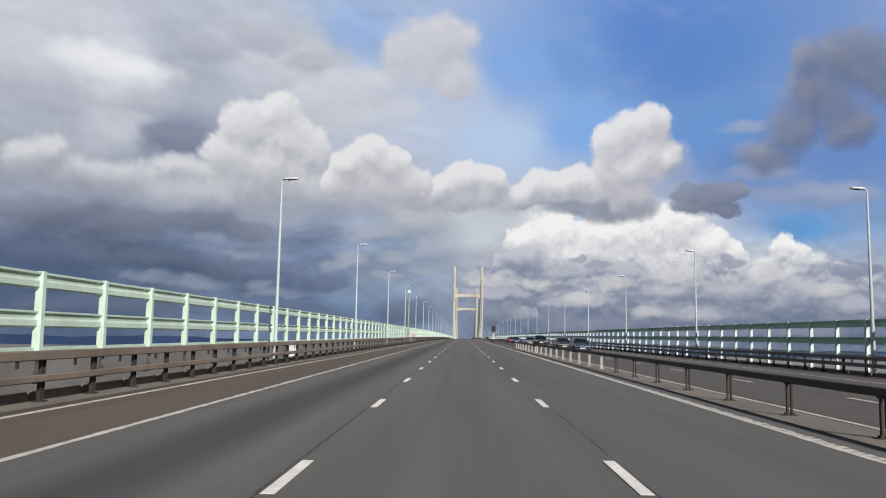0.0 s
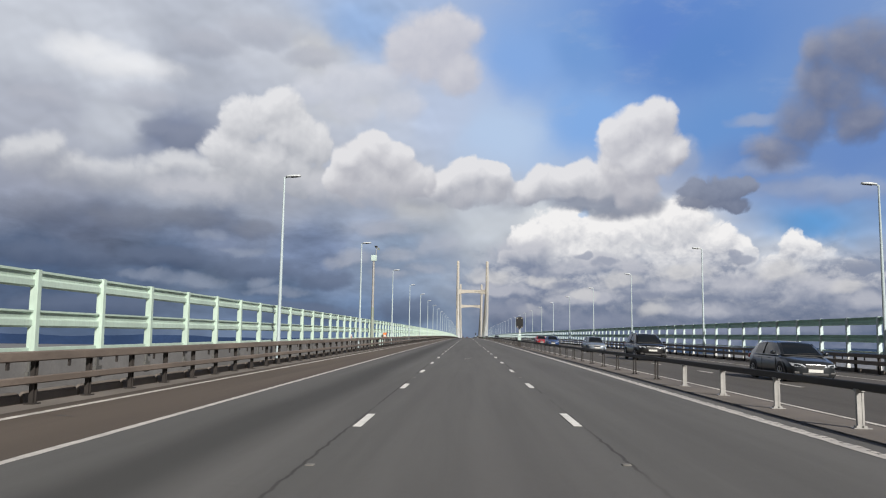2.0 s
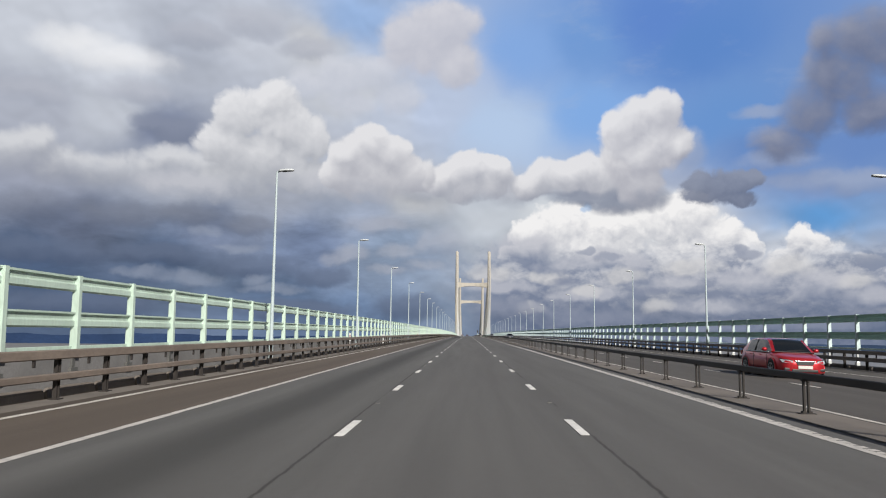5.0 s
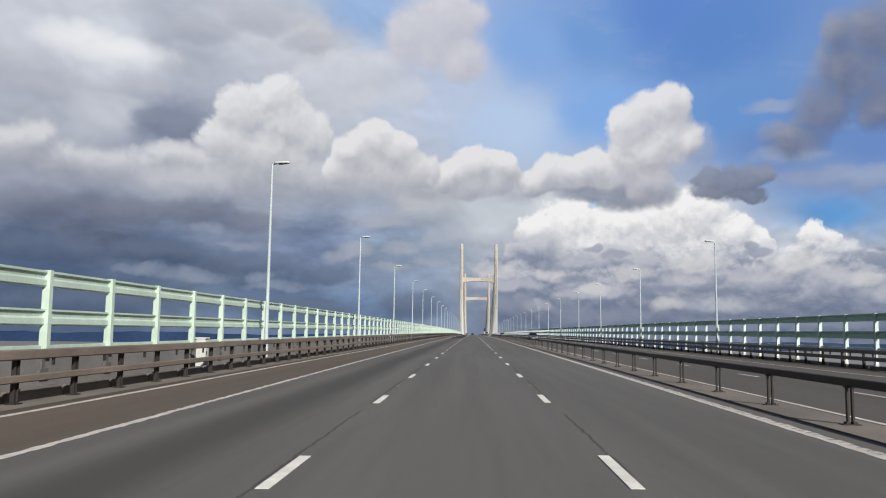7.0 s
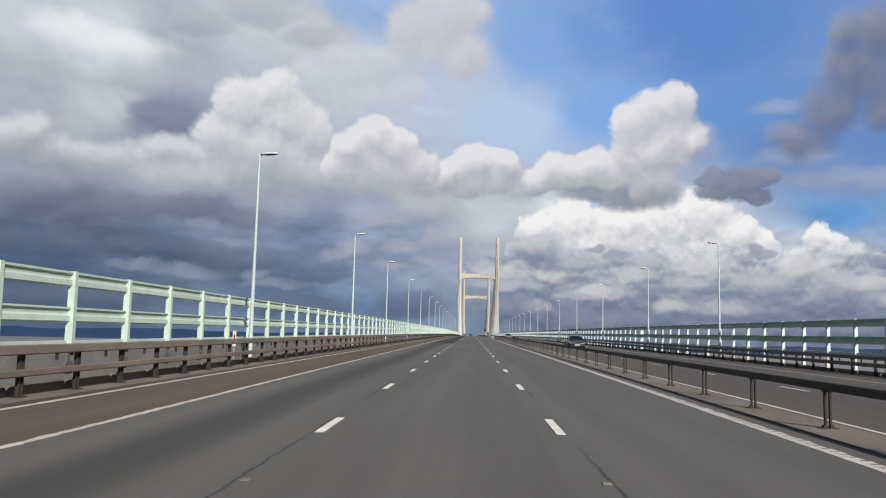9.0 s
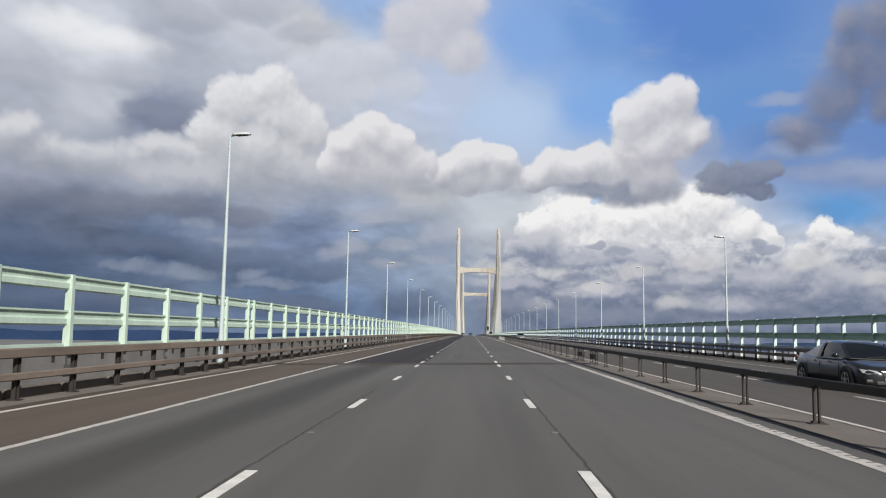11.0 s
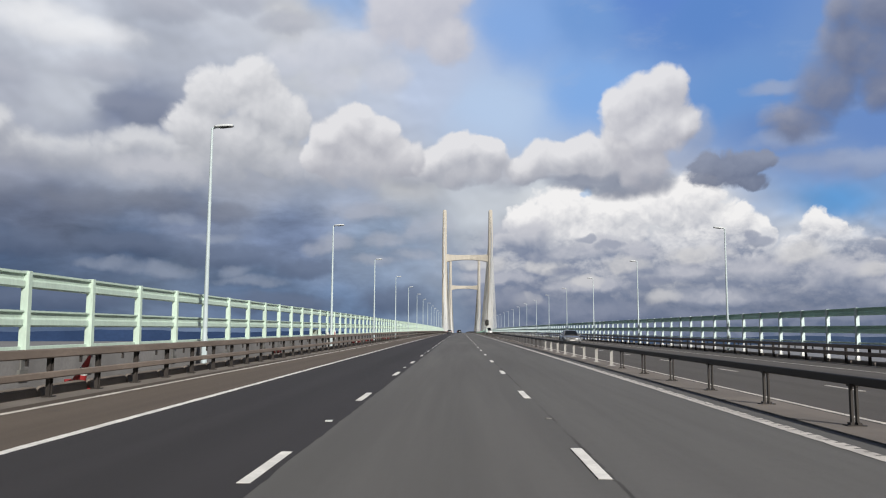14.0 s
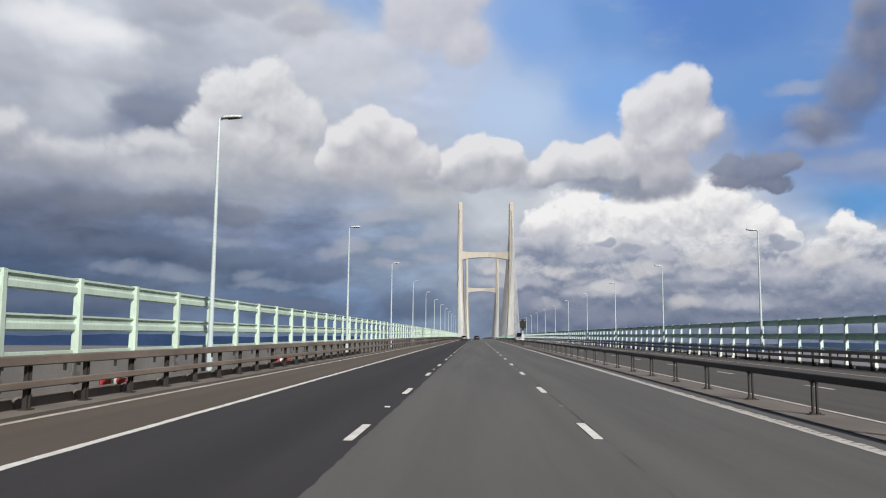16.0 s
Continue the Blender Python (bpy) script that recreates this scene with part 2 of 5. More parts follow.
def box(bm, x0, x1, y0, y1, z0, z1, bevel=0.0, mat=0):
    r = bmesh.ops.create_cube(bm, size=1.0, matrix=Matrix.Translation(((x0 + x1) / 2, (y0 + y1) / 2, (z0 + z1) / 2)) @ Matrix.Diagonal((x1 - x0, y1 - y0, z1 - z0, 1)))
    fs = {f for v in r["verts"] for f in v.link_faces}
    if bevel:
        es = list({e for f in fs for e in f.edges})
        b = bmesh.ops.bevel(bm, geom=es, offset=bevel, segments=2, profile=0.6, affect="EDGES")
        fs = {f for f in fs if f.is_valid} | set(b["faces"])
    for f in fs:
        f.material_index = mat
    return bm


def tube(bm, a, b, r0, r1=None, sides=10, caps=True):
    a, b = Vector(a), Vector(b)
    d = b - a
    m = Matrix.Translation((a + b) / 2) @ d.to_track_quat("Z", "Y").to_matrix().to_4x4()
    bmesh.ops.create_cone(bm, cap_ends=caps, segments=sides, radius1=r0, radius2=r0 if r1 is None else r1, depth=d.length, matrix=m)
    return bm


def ring_loft(bm, rings, caps=True, closed=True):
    """Faces between rings of points, each with the same count."""
    vs = [[bm.verts.new(p) for p in r] for r in rings]
    k = len(rings[0])
    for a, b in zip(vs, vs[1:]):
        for i in range(k if closed else k - 1):
            j = (i + 1) % k
            bm.faces.new((a[i], a[j], b[j], b[i]))
    if caps and closed:
        bm.faces.new(vs[0][::-1])
        bm.faces.new(vs[-1])
    bmesh.ops.recalc_face_normals(bm, faces=bm.faces)
    return bm


def along(bm, section, y0, y1, x0, step=12.0, zoff=None):
    """A section of (x, z) points swept along the bridge, z above the deck at x0."""
    n = max(1, int((y1 - y0) / step))
    rings = []
    for i in range(n + 1):
        y = y0 + (y1 - y0) * i / n
        base = deck_z(x0, y) if zoff is None else grade(y) + zoff
        rings.append([(x0 + px, y, base + pz) for px, pz in section])
    return ring_loft(bm, rings)


def strip(bm, xs, y0, y1, lift=0.0, step=12.0):
    """A sheet on the deck between the given x, y0 to y1."""
    n = max(1, int((y1 - y0) / step))
    rows = [[bm.verts.new((x, y0 + (y1 - y0) * i / n, deck_z(x, y0 + (y1 - y0) * i / n) + lift)) for x in xs] for i in range(n + 1)]
    for a, b in zip(rows, rows[1:]):
        for i in range(len(xs) - 1):
            bm.faces.new((a[i], a[i + 1], b[i + 1], b[i]))
    return bm


def on_deck(x, y, lift=0.0):
    return pose(x, y, deck_z(x, y) + lift, tilt(y))


BM = bmesh.new
Y0, Y1, YJ = -70.0, 2300.0, 405.4

# ---- sea, shores ----
water, n, l, b = nodes_of("estuary_water")
p = place_of(n, l, (1, 1, 1))
c = mix_col(n, l, ramp(n, l, noise_tex(n, l, p, 0.0016, 4, 0.6), 0.35, 0.65), (0.135, 0.135, 0.130), (0.185, 0.175, 0.160))
l.new(c, b.inputs["Base Color"])
b.inputs["Roughness"].default_value = 0.48
k = n.new("ShaderNodeBump")
k.inputs["Strength"].default_value, k.inputs["Distance"].default_value = 0.5, 0.6
l.new(noise_tex(n, l, p, 0.12, 5, 0.6), k.inputs["Height"])
l.new(k.outputs[0], b.inputs["Normal"])
bm = BM()
bmesh.ops.create_circle(bm, cap_ends=True, segments=96, radius=5200, matrix=Matrix.Translation((0, 235, -42)))
tagged(obj("water", bm, water), "grey-brown rippled estuary water", "water", kind="structure")

# The blue of the shore woods has the distance haze painted in.
M_SHORE = surface("hazy_shore_woods", (0.020, 0.036, 0.080), 0.95, grain=0.05, stain=0.004, dark=0.85, light=1.15, bump=0.0)
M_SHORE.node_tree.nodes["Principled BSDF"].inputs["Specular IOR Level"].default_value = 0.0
# East hills: greyer blue, with more haze in the base colour.
M_HILLS = surface("hazy_hills", (0.032, 0.052, 0.095), 0.95, grain=0.05, stain=0.004, dark=0.85, light=1.15, bump=0.0)
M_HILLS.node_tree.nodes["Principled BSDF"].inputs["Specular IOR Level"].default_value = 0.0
for name, a0, a1, lab in (("backdrop_shore_west", -75, -8, "low wooded shore across the water, haze blue put into its colour"), ("backdrop_shore_east", 8, 75, "low hills across the water, haze blue put into their colour")):
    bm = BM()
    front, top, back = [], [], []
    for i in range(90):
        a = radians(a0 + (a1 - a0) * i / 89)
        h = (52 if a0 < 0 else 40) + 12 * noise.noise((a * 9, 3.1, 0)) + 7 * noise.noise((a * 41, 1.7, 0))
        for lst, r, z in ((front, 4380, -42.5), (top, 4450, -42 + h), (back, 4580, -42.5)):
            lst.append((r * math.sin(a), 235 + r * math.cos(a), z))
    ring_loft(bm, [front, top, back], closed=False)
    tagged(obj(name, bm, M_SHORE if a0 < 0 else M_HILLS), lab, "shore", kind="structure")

# ---- deck ----
def road_sheet(name, xs, y0, y1, mat, label, lift=0.0, cat="road"):
    ob = obj(name, strip(BM(), xs, y0, y1, lift), mat)
    return tagged(ob, label, cat, kind="structure")


road = road_sheet("road", [0.16, 3.65, 7.5], Y0, Y1, M_LANES, "worn grey asphalt motorway lanes with faded white markings")
lane_old = road_sheet("road_slow_lane", [-3.9, -2, 0.16], Y0, YJ, M_LANES, "worn grey asphalt lane with a dark oily band")
lane_new = road_sheet("road_new_lane", [-3.9, -2, 0.16], YJ, Y1, M_NEW, "dark newly laid asphalt lane")
shoulder = road_sheet("road_hard_shoulder", [-7.3, -5.5, -3.9], Y0, Y1, M_SHOULDER, "brownish worn asphalt hard shoulder")
road_far = road_sheet("road_opposite", [8.56, 12.4, 16.06, 19.7, 23.3], Y0, Y1, M_FAR, "worn brown-grey asphalt opposite carriageway")
verge = road_sheet("pavement_verge", [-9.85, -8.5, -7.3], Y0, Y1, M_CONC, "stained concrete verge behind the barrier", 0.0, "verge")
road_sheet("pavement_verge_opposite", [23.3, 24.5, 25.9], Y0, Y1, M_CONC, "stained concrete verge behind the far barrier", 0.0, "verge")
reserve = road_sheet("central_reserve", [7.5, XM, 8.56], Y0, Y1, M_CONC, "dusty brown-grey concrete central reserve", 0.012, "reserve")
sec = [(-17.9, -0.30), (17.9, -0.30), (17.9, -0.9), (9, -3.4), (-9, -3.4), (-17.9, -0.9)]
tagged(obj("bridge_deck", along(BM(), sec, Y0, Y1, XM, 25, zoff=-0.25), M_PLINTH), "grey concrete box deck of the bridge", "bridge deck", kind="structure")
for nm, xe, lab in (("parapet", -9.68, "low grey concrete parapet under the wind fence"), ("parapet_opposite", 2 * XM + 9.68, "low grey concrete parapet under the far wind fence")):
    hp = 0.94 if xe < 0 else 0.18
    s = [(-0.12, -0.5), (0.12, -0.5), (0.12, hp - 0.04), (0.09, hp), (-0.09, hp), (-0.12, hp - 0.04)]
    tagged(obj(nm, along(BM(), s, Y0, Y1, xe), M_PLINTH), lab, "parapet", kind="structure")

# ---- road markings ----
def line_sheet(name, x, w, mat, parent, y0=Y0, y1=1500.0, ragged=0.0, step=0.35):
    """A painted line with worn, uneven edges, ragged here and there."""
    ys_ = [y0 + step * i for i in range(int((min(y1, 620.0) - y0) / step) + 1)]
    ys_ += [ys_[-1] + 12.0 * i for i in range(1, int((y1 - ys_[-1]) / 12.0) + 1)]
    vs, fs = [], []
    for i, y in enumerate(ys_):
        q_ = ragged * max(0.0, min(1.0, 0.45 + 1.6 * noise.noise((y * 0.035, x, 2.2))))
        a = w / 2 * (1 + 0.22 * noise.noise((y * 2.3, x, 0.1)) + q_ * noise.noise((y * 6.1, x, 5.5)) + 0.16 * noise.noise((y * 0.6, x, 4.1)))
        b_ = w / 2 * (1 + 0.22 * noise.noise((y * 2.3, x, 7.7)) + q_ * noise.noise((y * 6.1, x, 8.5)) + 0.16 * noise.noise((y * 0.6, x, 9.3)))
        vs += [(px, y, deck_z(px, y) + 0.005) for px in (x - a, x + b_)]
        if i:
            q = 2 * i
            fs.append((q - 2, q - 1, q + 1, q))
    me = bpy.data.meshes.new(name)
    me.from_pydata(vs, [], fs)
    me.materials.append(mat)
    ob = new(name, me)
    ob.parent = parent
    return ob


line_sheet("edge_line", -3.78, 0.165, M_PAINT_RIB, shoulder, Y0, YJ, 0.9, 0.10)
line_sheet("edge_line", -3.78, 0.19, M_PAINT, shoulder, YJ)
line_sheet("kerb_line", -6.68, 0.20, M_PAINT_DULL, shoulder)
line_sheet("edge_line", 6.91, 0.12, M_PAINT_RIB, road, ragged=0.35, step=0.15)
rv, rf = [], []
for i in range(3300):
    y = -20 + 0.25 * i
    q = len(rv)
    w_ = 0.10 + 0.02 * math.sin(i * 1.7)
    rv += [(x, yy, deck_z(x, yy) + 0.006) for x, yy in ((6.97, y), (6.97 + w_, y), (6.97 + w_, y + 0.2), (6.97, y + 0.2))]
    rf.append((q, q + 1, q + 2, q + 3))
me = bpy.data.meshes.new("edge_ribs")
me.from_pydata(rv, [], rf)
me.materials.append(M_PAINT_RIB)
ob = tagged(new("edge_ribs", me), "worn white rib blocks of the edge line", kind="stuff")
ob.parent = road
line_sheet("edge_line", 8.76, 0.13, M_PAINT_DULL, road_far)
line_sheet("edge_line", 19.6, 0.18, M_PAINT_DULL, road_far)

dash_me = {}
for key, mat in (("clean", M_PAINT), ("worn", M_PAINT_DULL)):
    bm = BM()
    box(bm, -0.07, 0.07, -2.0, 0.0, 0.0, 0.005)
    ob = obj("dash_source", bm, mat)
    dash_me[key] = ob.data
    bpy.data.objects.remove(ob)


def dash_ends():
    """Far ends of the lane dashes: nine metres apart, re-set where the surfacing was renewed."""
    out, y = [], 9.64 - 18
    while y < 205:
        out.append(y)
        y += 9.0
    y = 10.37 + 9 * 22
    while y < 355:
        out.append(y)
        y += 9.0
    y = 395.1 - 36
    while y < YJ - 1:
        out.append(y)
        y += 9.0
    y = 417.25 - 9
    while y < 1250:
        out.append(y)
        y += 9.0
    return out


for i, y in enumerate(dash_ends()):
    repeat("lane_dash", dash_me["clean"], on_deck(0.0, y, 0.004), lane_old if y < YJ else lane_new)
    repeat("lane_dash", dash_me["clean"], on_deck(3.65, y, 0.004), road)
    for x in (12.41, 16.06):
        repeat("lane_dash", dash_me["worn"], on_deck(x, y + 3.1, 0.004), road_far)
bm = BM()
box(bm, -0.06, 0.06, -0.06, 0.06, 0.0, 0.022, 0.012)
ob = obj("stud_source", bm, M_WHITE)
stud_me = ob.data
bpy.data.objects.remove(ob)
bm = BM()
box(bm, -0.05, 0.05, -0.06, 0.06, 0.0, 0.010, 0.006)
ob = obj("worn_stud_source", bm, M_STUD)
stud_worn = ob.data
bpy.data.objects.remove(ob)
for i, y in enumerate(dash_ends()):
    if i % 2 == 0 and y < 700:
        repeat("road_stud", stud_worn if y < YJ else stud_me, on_deck(-0.02, y - 5.75), lane_old if y < YJ else lane_new)
        repeat("road_stud", stud_worn, on_deck(3.68, y - 5.75), road)

# ragged edge of the new surfacing
bm = BM()
k = 900
rows = []
for i in range(k + 1):
    y = YJ + 260 * i / k
    rows.append([bm.verts.new((x, y, deck_z(x, y) + 0.003)) for x in (0.06, 0.18 + 0.03 * noise.noise((y * 0.9, 0.3, 0)) + 0.03 * noise.noise((y * 4.1, 1.3, 0)))])
for a, b_ in zip(rows, rows[1:]):
    bm.faces.new((a[0], a[1], b_[1], b_[0]))
obj("lane_edge", bm, M_NEW, lane_new)

# ---- tar marks and silt on the road ----
def tar_mark(parent, x0, x1, y0, y1, half, seed, name="tar_mark", mat=None):
    """A ragged smear from one point to the other."""
    bm = BM()
    k = max(4, int(math.hypot(x1 - x0, y1 - y0) / 0.12))
    rows = []
    for i in range(k + 1):
        u = i / k
        x, y = x0 + (x1 - x0) * u, y0 + (y1 - y0) * u + 0.06 * noise.noise((u * 7, seed, 0.4))
        w = half * (0.35 + 0.9 * abs(noise.noise((u * 11, seed, 2.2)))) * (0.3 + min(1.0, 4 * u, 4 * (1 - u)))
        dx, dy = (y1 - y0), (x1 - x0)
        m_ = math.hypot(dx, dy)
        rows.append([bm.verts.new((x + s * w * dx / m_, y - s * w * dy / m_, deck_z(x, y) + 0.003)) for s in (-1, 1)])
    for a, b_ in zip(rows, rows[1:]):
        bm.faces.new((a[0], a[1], b_[1], b_[0]))
    bmesh.ops.recalc_face_normals(bm, faces=bm.faces)
    return obj(name, bm, mat or M_TAR, parent)


for i, (prt, x0, x1, y0, y1, half) in enumerate(((road, 0.35, 3.05, 143.05, 142.95, 0.07), (lane_old, -0.1, 0.14, 145.6, 147.4, 0.06), (shoulder, -6.25, -5.6, 81.6, 81.3, 0.07),
                                                 (shoulder, -6.2, -5.7, 33.7, 33.5, 0.06), (shoulder, -6.5, -6.0, 134.4, 134.2, 0.06), (shoulder, -6.4, -5.6, 441.0, 440.7, 0.08), (shoulder, -6.3, -5.8, 486.1, 485.9, 0.06),
                                                 (shoulder, -6.4, -5.8, 262.0, 261.8, 0.06), (shoulder, -6.3, -5.7, 300.5, 300.3, 0.07), (road, 3.5, 3.62, 30.2, 32.6, 0.05), (road, 3.28, 3.6, 128.4, 128.95, 0.10), (shoulder, -6.4, -5.8, 512.0, 511.8, 0.07))):
    tar_mark(prt, x0, x1, y0, y1, half, i * 3.7)
for i, (x0, x1, y0, y1) in enumerate(((1.58, 1.98, 113.3, 113.9), (1.78, 2.12, 113.8, 116.4), (1.70, 1.76, 113.8, 115.0))):
    tar_mark(road, x0, x1, y0, y1, 0.045, 40 + i * 2.3, "pale_scuff", M_SCUFF)

# ---- expansion joint ----
ej = empty("expansion_joint", on_deck(0, YJ))
tagged(ej, "dark steel expansion joint across the carriageway", "expansion joint", kind="structure")
for dy in (-0.62, -0.3, 0.0, 0.3, 0.62):
    ob = obj("joint_bar", strip(BM(), [-7.2, 0, 7.45], YJ + dy - 0.07, YJ + dy + 0.07, 0.010), M_STEEL)
    ob.parent = ej
    ob.matrix_parent_inverse = ej.matrix_basis.inverted()
ob = obj("joint_apron", strip(BM(), [-7.2, 0, 7.45], YJ - 1.0, YJ + 1.0, 0.006), M_SHOULDER)
ob.parent = ej
ob.matrix_parent_inverse = ej.matrix_basis.inverted()

# ---- barriers ----
def mesh_only(name, bm, mats, smooth=False):
    ob = obj(name, bm, mats, smooth=smooth)
    me = ob.data
    bpy.data.objects.remove(ob)
    return me


def i_post(h, w=0.09, d=0.13):
    """A rolled steel post with two flanges, a web and a foot plate."""
    bm = BM()
    box(bm, -w / 2, w / 2, -d / 2, -d / 2 + 0.02, 0, h)
    box(bm, -w / 2, w / 2, d / 2 - 0.02, d / 2, 0, h)
    box(bm, -0.012, 0.012, -d / 2 + 0.02, d / 2 - 0.02, 0, h)
    box(bm, -w / 2 - 0.07, w / 2 + 0.07, -d / 2 - 0.06, d / 2 + 0.06, 0, 0.03)
    return bm


def box_rail(w, h, c=0.025):
    return [(-w / 2, c), (-w / 2 + c, 0), (w / 2 - c, 0), (w / 2, c), (w / 2, h - c), (w / 2 - c, h), (-w / 2 + c, h), (-w / 2, h - c)]


SIDE_POST = mesh_only("side_post_mesh", i_post(1.12, 0.10, 0.16), M_POST)
bm = BM()
ring_loft(bm, [[(px, y, pz * hk) for px, pz in ((-0.07, 0.0), (0.07, 0.0), (0.065, 0.22), (0.035, 0.32), (-0.035, 0.34), (-0.07, 0.30))] for y, hk in ((-1.20, 0.80), (-1.12, 0.96), (-0.9, 1.0), (0.9, 1.0), (1.12, 0.96), (1.20, 0.80))])
KERB = mesh_only("kerb_block_mesh", bm, M_KERB)
SPLICE = mesh_only("splice_mesh", box(BM(), -0.02, 0.02, -0.045, 0.045, -0.16, 0.0), M_POST)


def side_barrier(name, x, sgn, label, rails):
    """Two box rails on the road side of close steel posts. sgn: +1 where the road lies to the right of it."""
    th = tagged(empty(name, on_deck(x, 0)), label, "safety barrier")
    inv = th.matrix_basis.inverted()
    for nm, z0, h in rails:
        ob = obj(nm, along(BM(), [(px, pz + z0) for px, pz in box_rail(0.11, h)], Y0 + 5, 1500, x + 0.128 * sgn), M_RAIL, th)
        ob.matrix_parent_inverse = inv
    step = 2.543
    far = BM()
    i = 0
    for y in [33.2 + 2.537 * k for k in range(-25, 148)] + [423.22 + step * k for k in range(-6, 340)]:
        if y > -30 and i < 300:
            ob = repeat("post", SIDE_POST, on_deck(x, y) @ Matrix.Diagonal((1, 1, 1 if sgn > 0 else 0.92, 1)), th)
            ob.matrix_parent_inverse = inv
            if i < 250:
                ob = repeat("kerb_block", KERB, on_deck(x - 0.31 * sgn, y + step / 2) @ Matrix.Diagonal((sgn, 1, 0.82 if sgn > 0 else 0.62, 1)), th)
                ob.matrix_parent_inverse = inv
            ob = repeat("splice_plate", SPLICE, on_deck(x + 0.128 * sgn, y + step / 2, rails[0][1]), th)
            ob.matrix_parent_inverse = inv
            i += 1
        elif y > 0:
            z = deck_z(x, y)
            box(far, x - 0.05, x + 0.05, y - 0.08, y + 0.08, z, z + rails[0][1] + 0.15)
    ob = tagged(obj("far_post_row", far, M_POST, th), "row of small distant steel posts", kind="stuff")
    ob.matrix_parent_inverse = inv
    return th


side_barrier("side_barrier", -7.92, 1, "brown weathered two-rail steel barrier along the hard shoulder", (("upper_rail", 0.96, 0.225), ("lower_rail", 0.465, 0.17)))
side_barrier("side_barrier", 2 * XM + 7.92, -1, "dark weathered two-rail steel barrier beside the opposite carriageway", (("upper_rail", 0.87, 0.21), ("lower_rail", 0.48, 0.22)))

def cent_post(solid=False):
    """Two steel flats side by side on a foot plate, with a cap under the beam."""
    bm = BM()
    for sx in (-1, 1):
        box(bm, sx * 0.040 - 0.016, sx * 0.040 + 0.016, -0.03, 0.03, 0.01, 0.60)
        box(bm, sx * 0.055 - 0.03, sx * 0.055 + 0.03, -0.05, 0.05, 0.0, 0.045)
    box(bm, -0.14, 0.14, -0.09, 0.09, 0.0, 0.012)
    if solid:
        box(bm, -0.03, 0.03, -0.022, 0.022, 0.012, 0.60)
    box(bm, -0.07, 0.07, -0.06, 0.06, 0.575, 0.615)
    return bm


CENT_DARK = mesh_only("centre_post_dark", cent_post(), M_POST)
CENT_PALE = mesh_only("centre_post_pale", cent_post(True), M_GALV)
cb = tagged(empty("central_barrier", on_deck(XM, 0)), "dark steel box-beam barrier on posts along the central reserve", "safety barrier")
inv = cb.matrix_basis.inverted()
ob = obj("beam", along(BM(), [(px, pz + 0.605) for px, pz in box_rail(0.065, 0.135, 0.015)], Y0 + 5, 1500, XM), M_BEAM, cb)
ob.matrix_parent_inverse = inv
ys = [143.2, 145.4, 147.6, 149.9] + [152.3 + 1.2 * k for k in range(18)] + [175.3, 178.0, 403.7, 405.0, 407.9, 409.2]
for anchor, ya, yb in ((31.45, -20, 64.5), (95.75, 64.5, 141.5), (263.85, 180, 300), (315.4, 300, 401.5), (414.2, 410.5, 429), (430.25, 429, 455), (465.55, 455, 499), (536.8, 499, 1240)):
    k0 = math.ceil((ya - anchor) / 3.3)
    ys += [anchor + 3.3 * k for k in range(k0, math.ceil((yb - anchor) / 3.3))]
ys.sort()
far = BM()
cnt = 0
for y in ys:
    if y < -20:
        continue
    if cnt < 300:
        pale = 34 < y < 90 or 499 < y < 525
        ob = repeat("post", CENT_PALE if pale else CENT_DARK, on_deck(XM, y, 0.012), cb)
        ob.matrix_parent_inverse = inv
        cnt += 1
    else:
        z = deck_z(XM, y)
        box(far, XM - 0.08, XM + 0.08, y - 0.06, y + 0.06, z, z + 0.6)
if len(far.verts):
    ob = tagged(obj("far_post_row", far, M_POST, cb), "row of small distant steel posts", kind="stuff")
    ob.matrix_parent_inverse = inv

for y in (404.35, 408.55):
    z = deck_z(XM, y)
    ob = obj("joint_damper", box(BM(), XM - 0.07, XM + 0.07, y - 0.85, y + 0.85, z + 0.24, z + 0.47, 0.015), M_POST, cb, "dark steel box between paired posts")
    ob.matrix_parent_inverse = inv

# ---- wind fences ----
BAY = 33.008 / 9


def fence_post():
    bm = BM()
    rings = []
    for z, w, d in ((0.96, 0.105, 0.20), (1.5, 0.102, 0.19), (3.25, 0.095, 0.17)):
        rings.append([(-0.03, -w, z), (d, -w, z), (d, w, z), (-0.03, w, z)])
    ring_loft(bm, rings)
    bmesh.ops.bevel(bm, geom=[e for e in bm.edges if abs((e.verts[0].co - e.verts[1].co).z) > 0.3], offset=0.012, segments=1, affect="EDGES")
    return bm


def fence_beam(h, lip):
    """A folded deflector panel: flat lip on top, then a face leaning out to the road and a return edge."""
    L = BAY - 0.06
    prof = [(-0.04, h), (0.11, h), (0.11, h - lip), (0.09, h - lip), (0.045, h - lip - 0.02), (0.03, h * 0.56), (0.095, h * 0.44), (0.10, 0.05), (0.06, 0.0), (0.04, 0.0), (0.05, h * 0.36), (-0.04, h * 0.55)]
    return ring_loft(BM(), [[(px, y, pz) for px, pz in prof] for y in (0.03, 0.03 + L)])


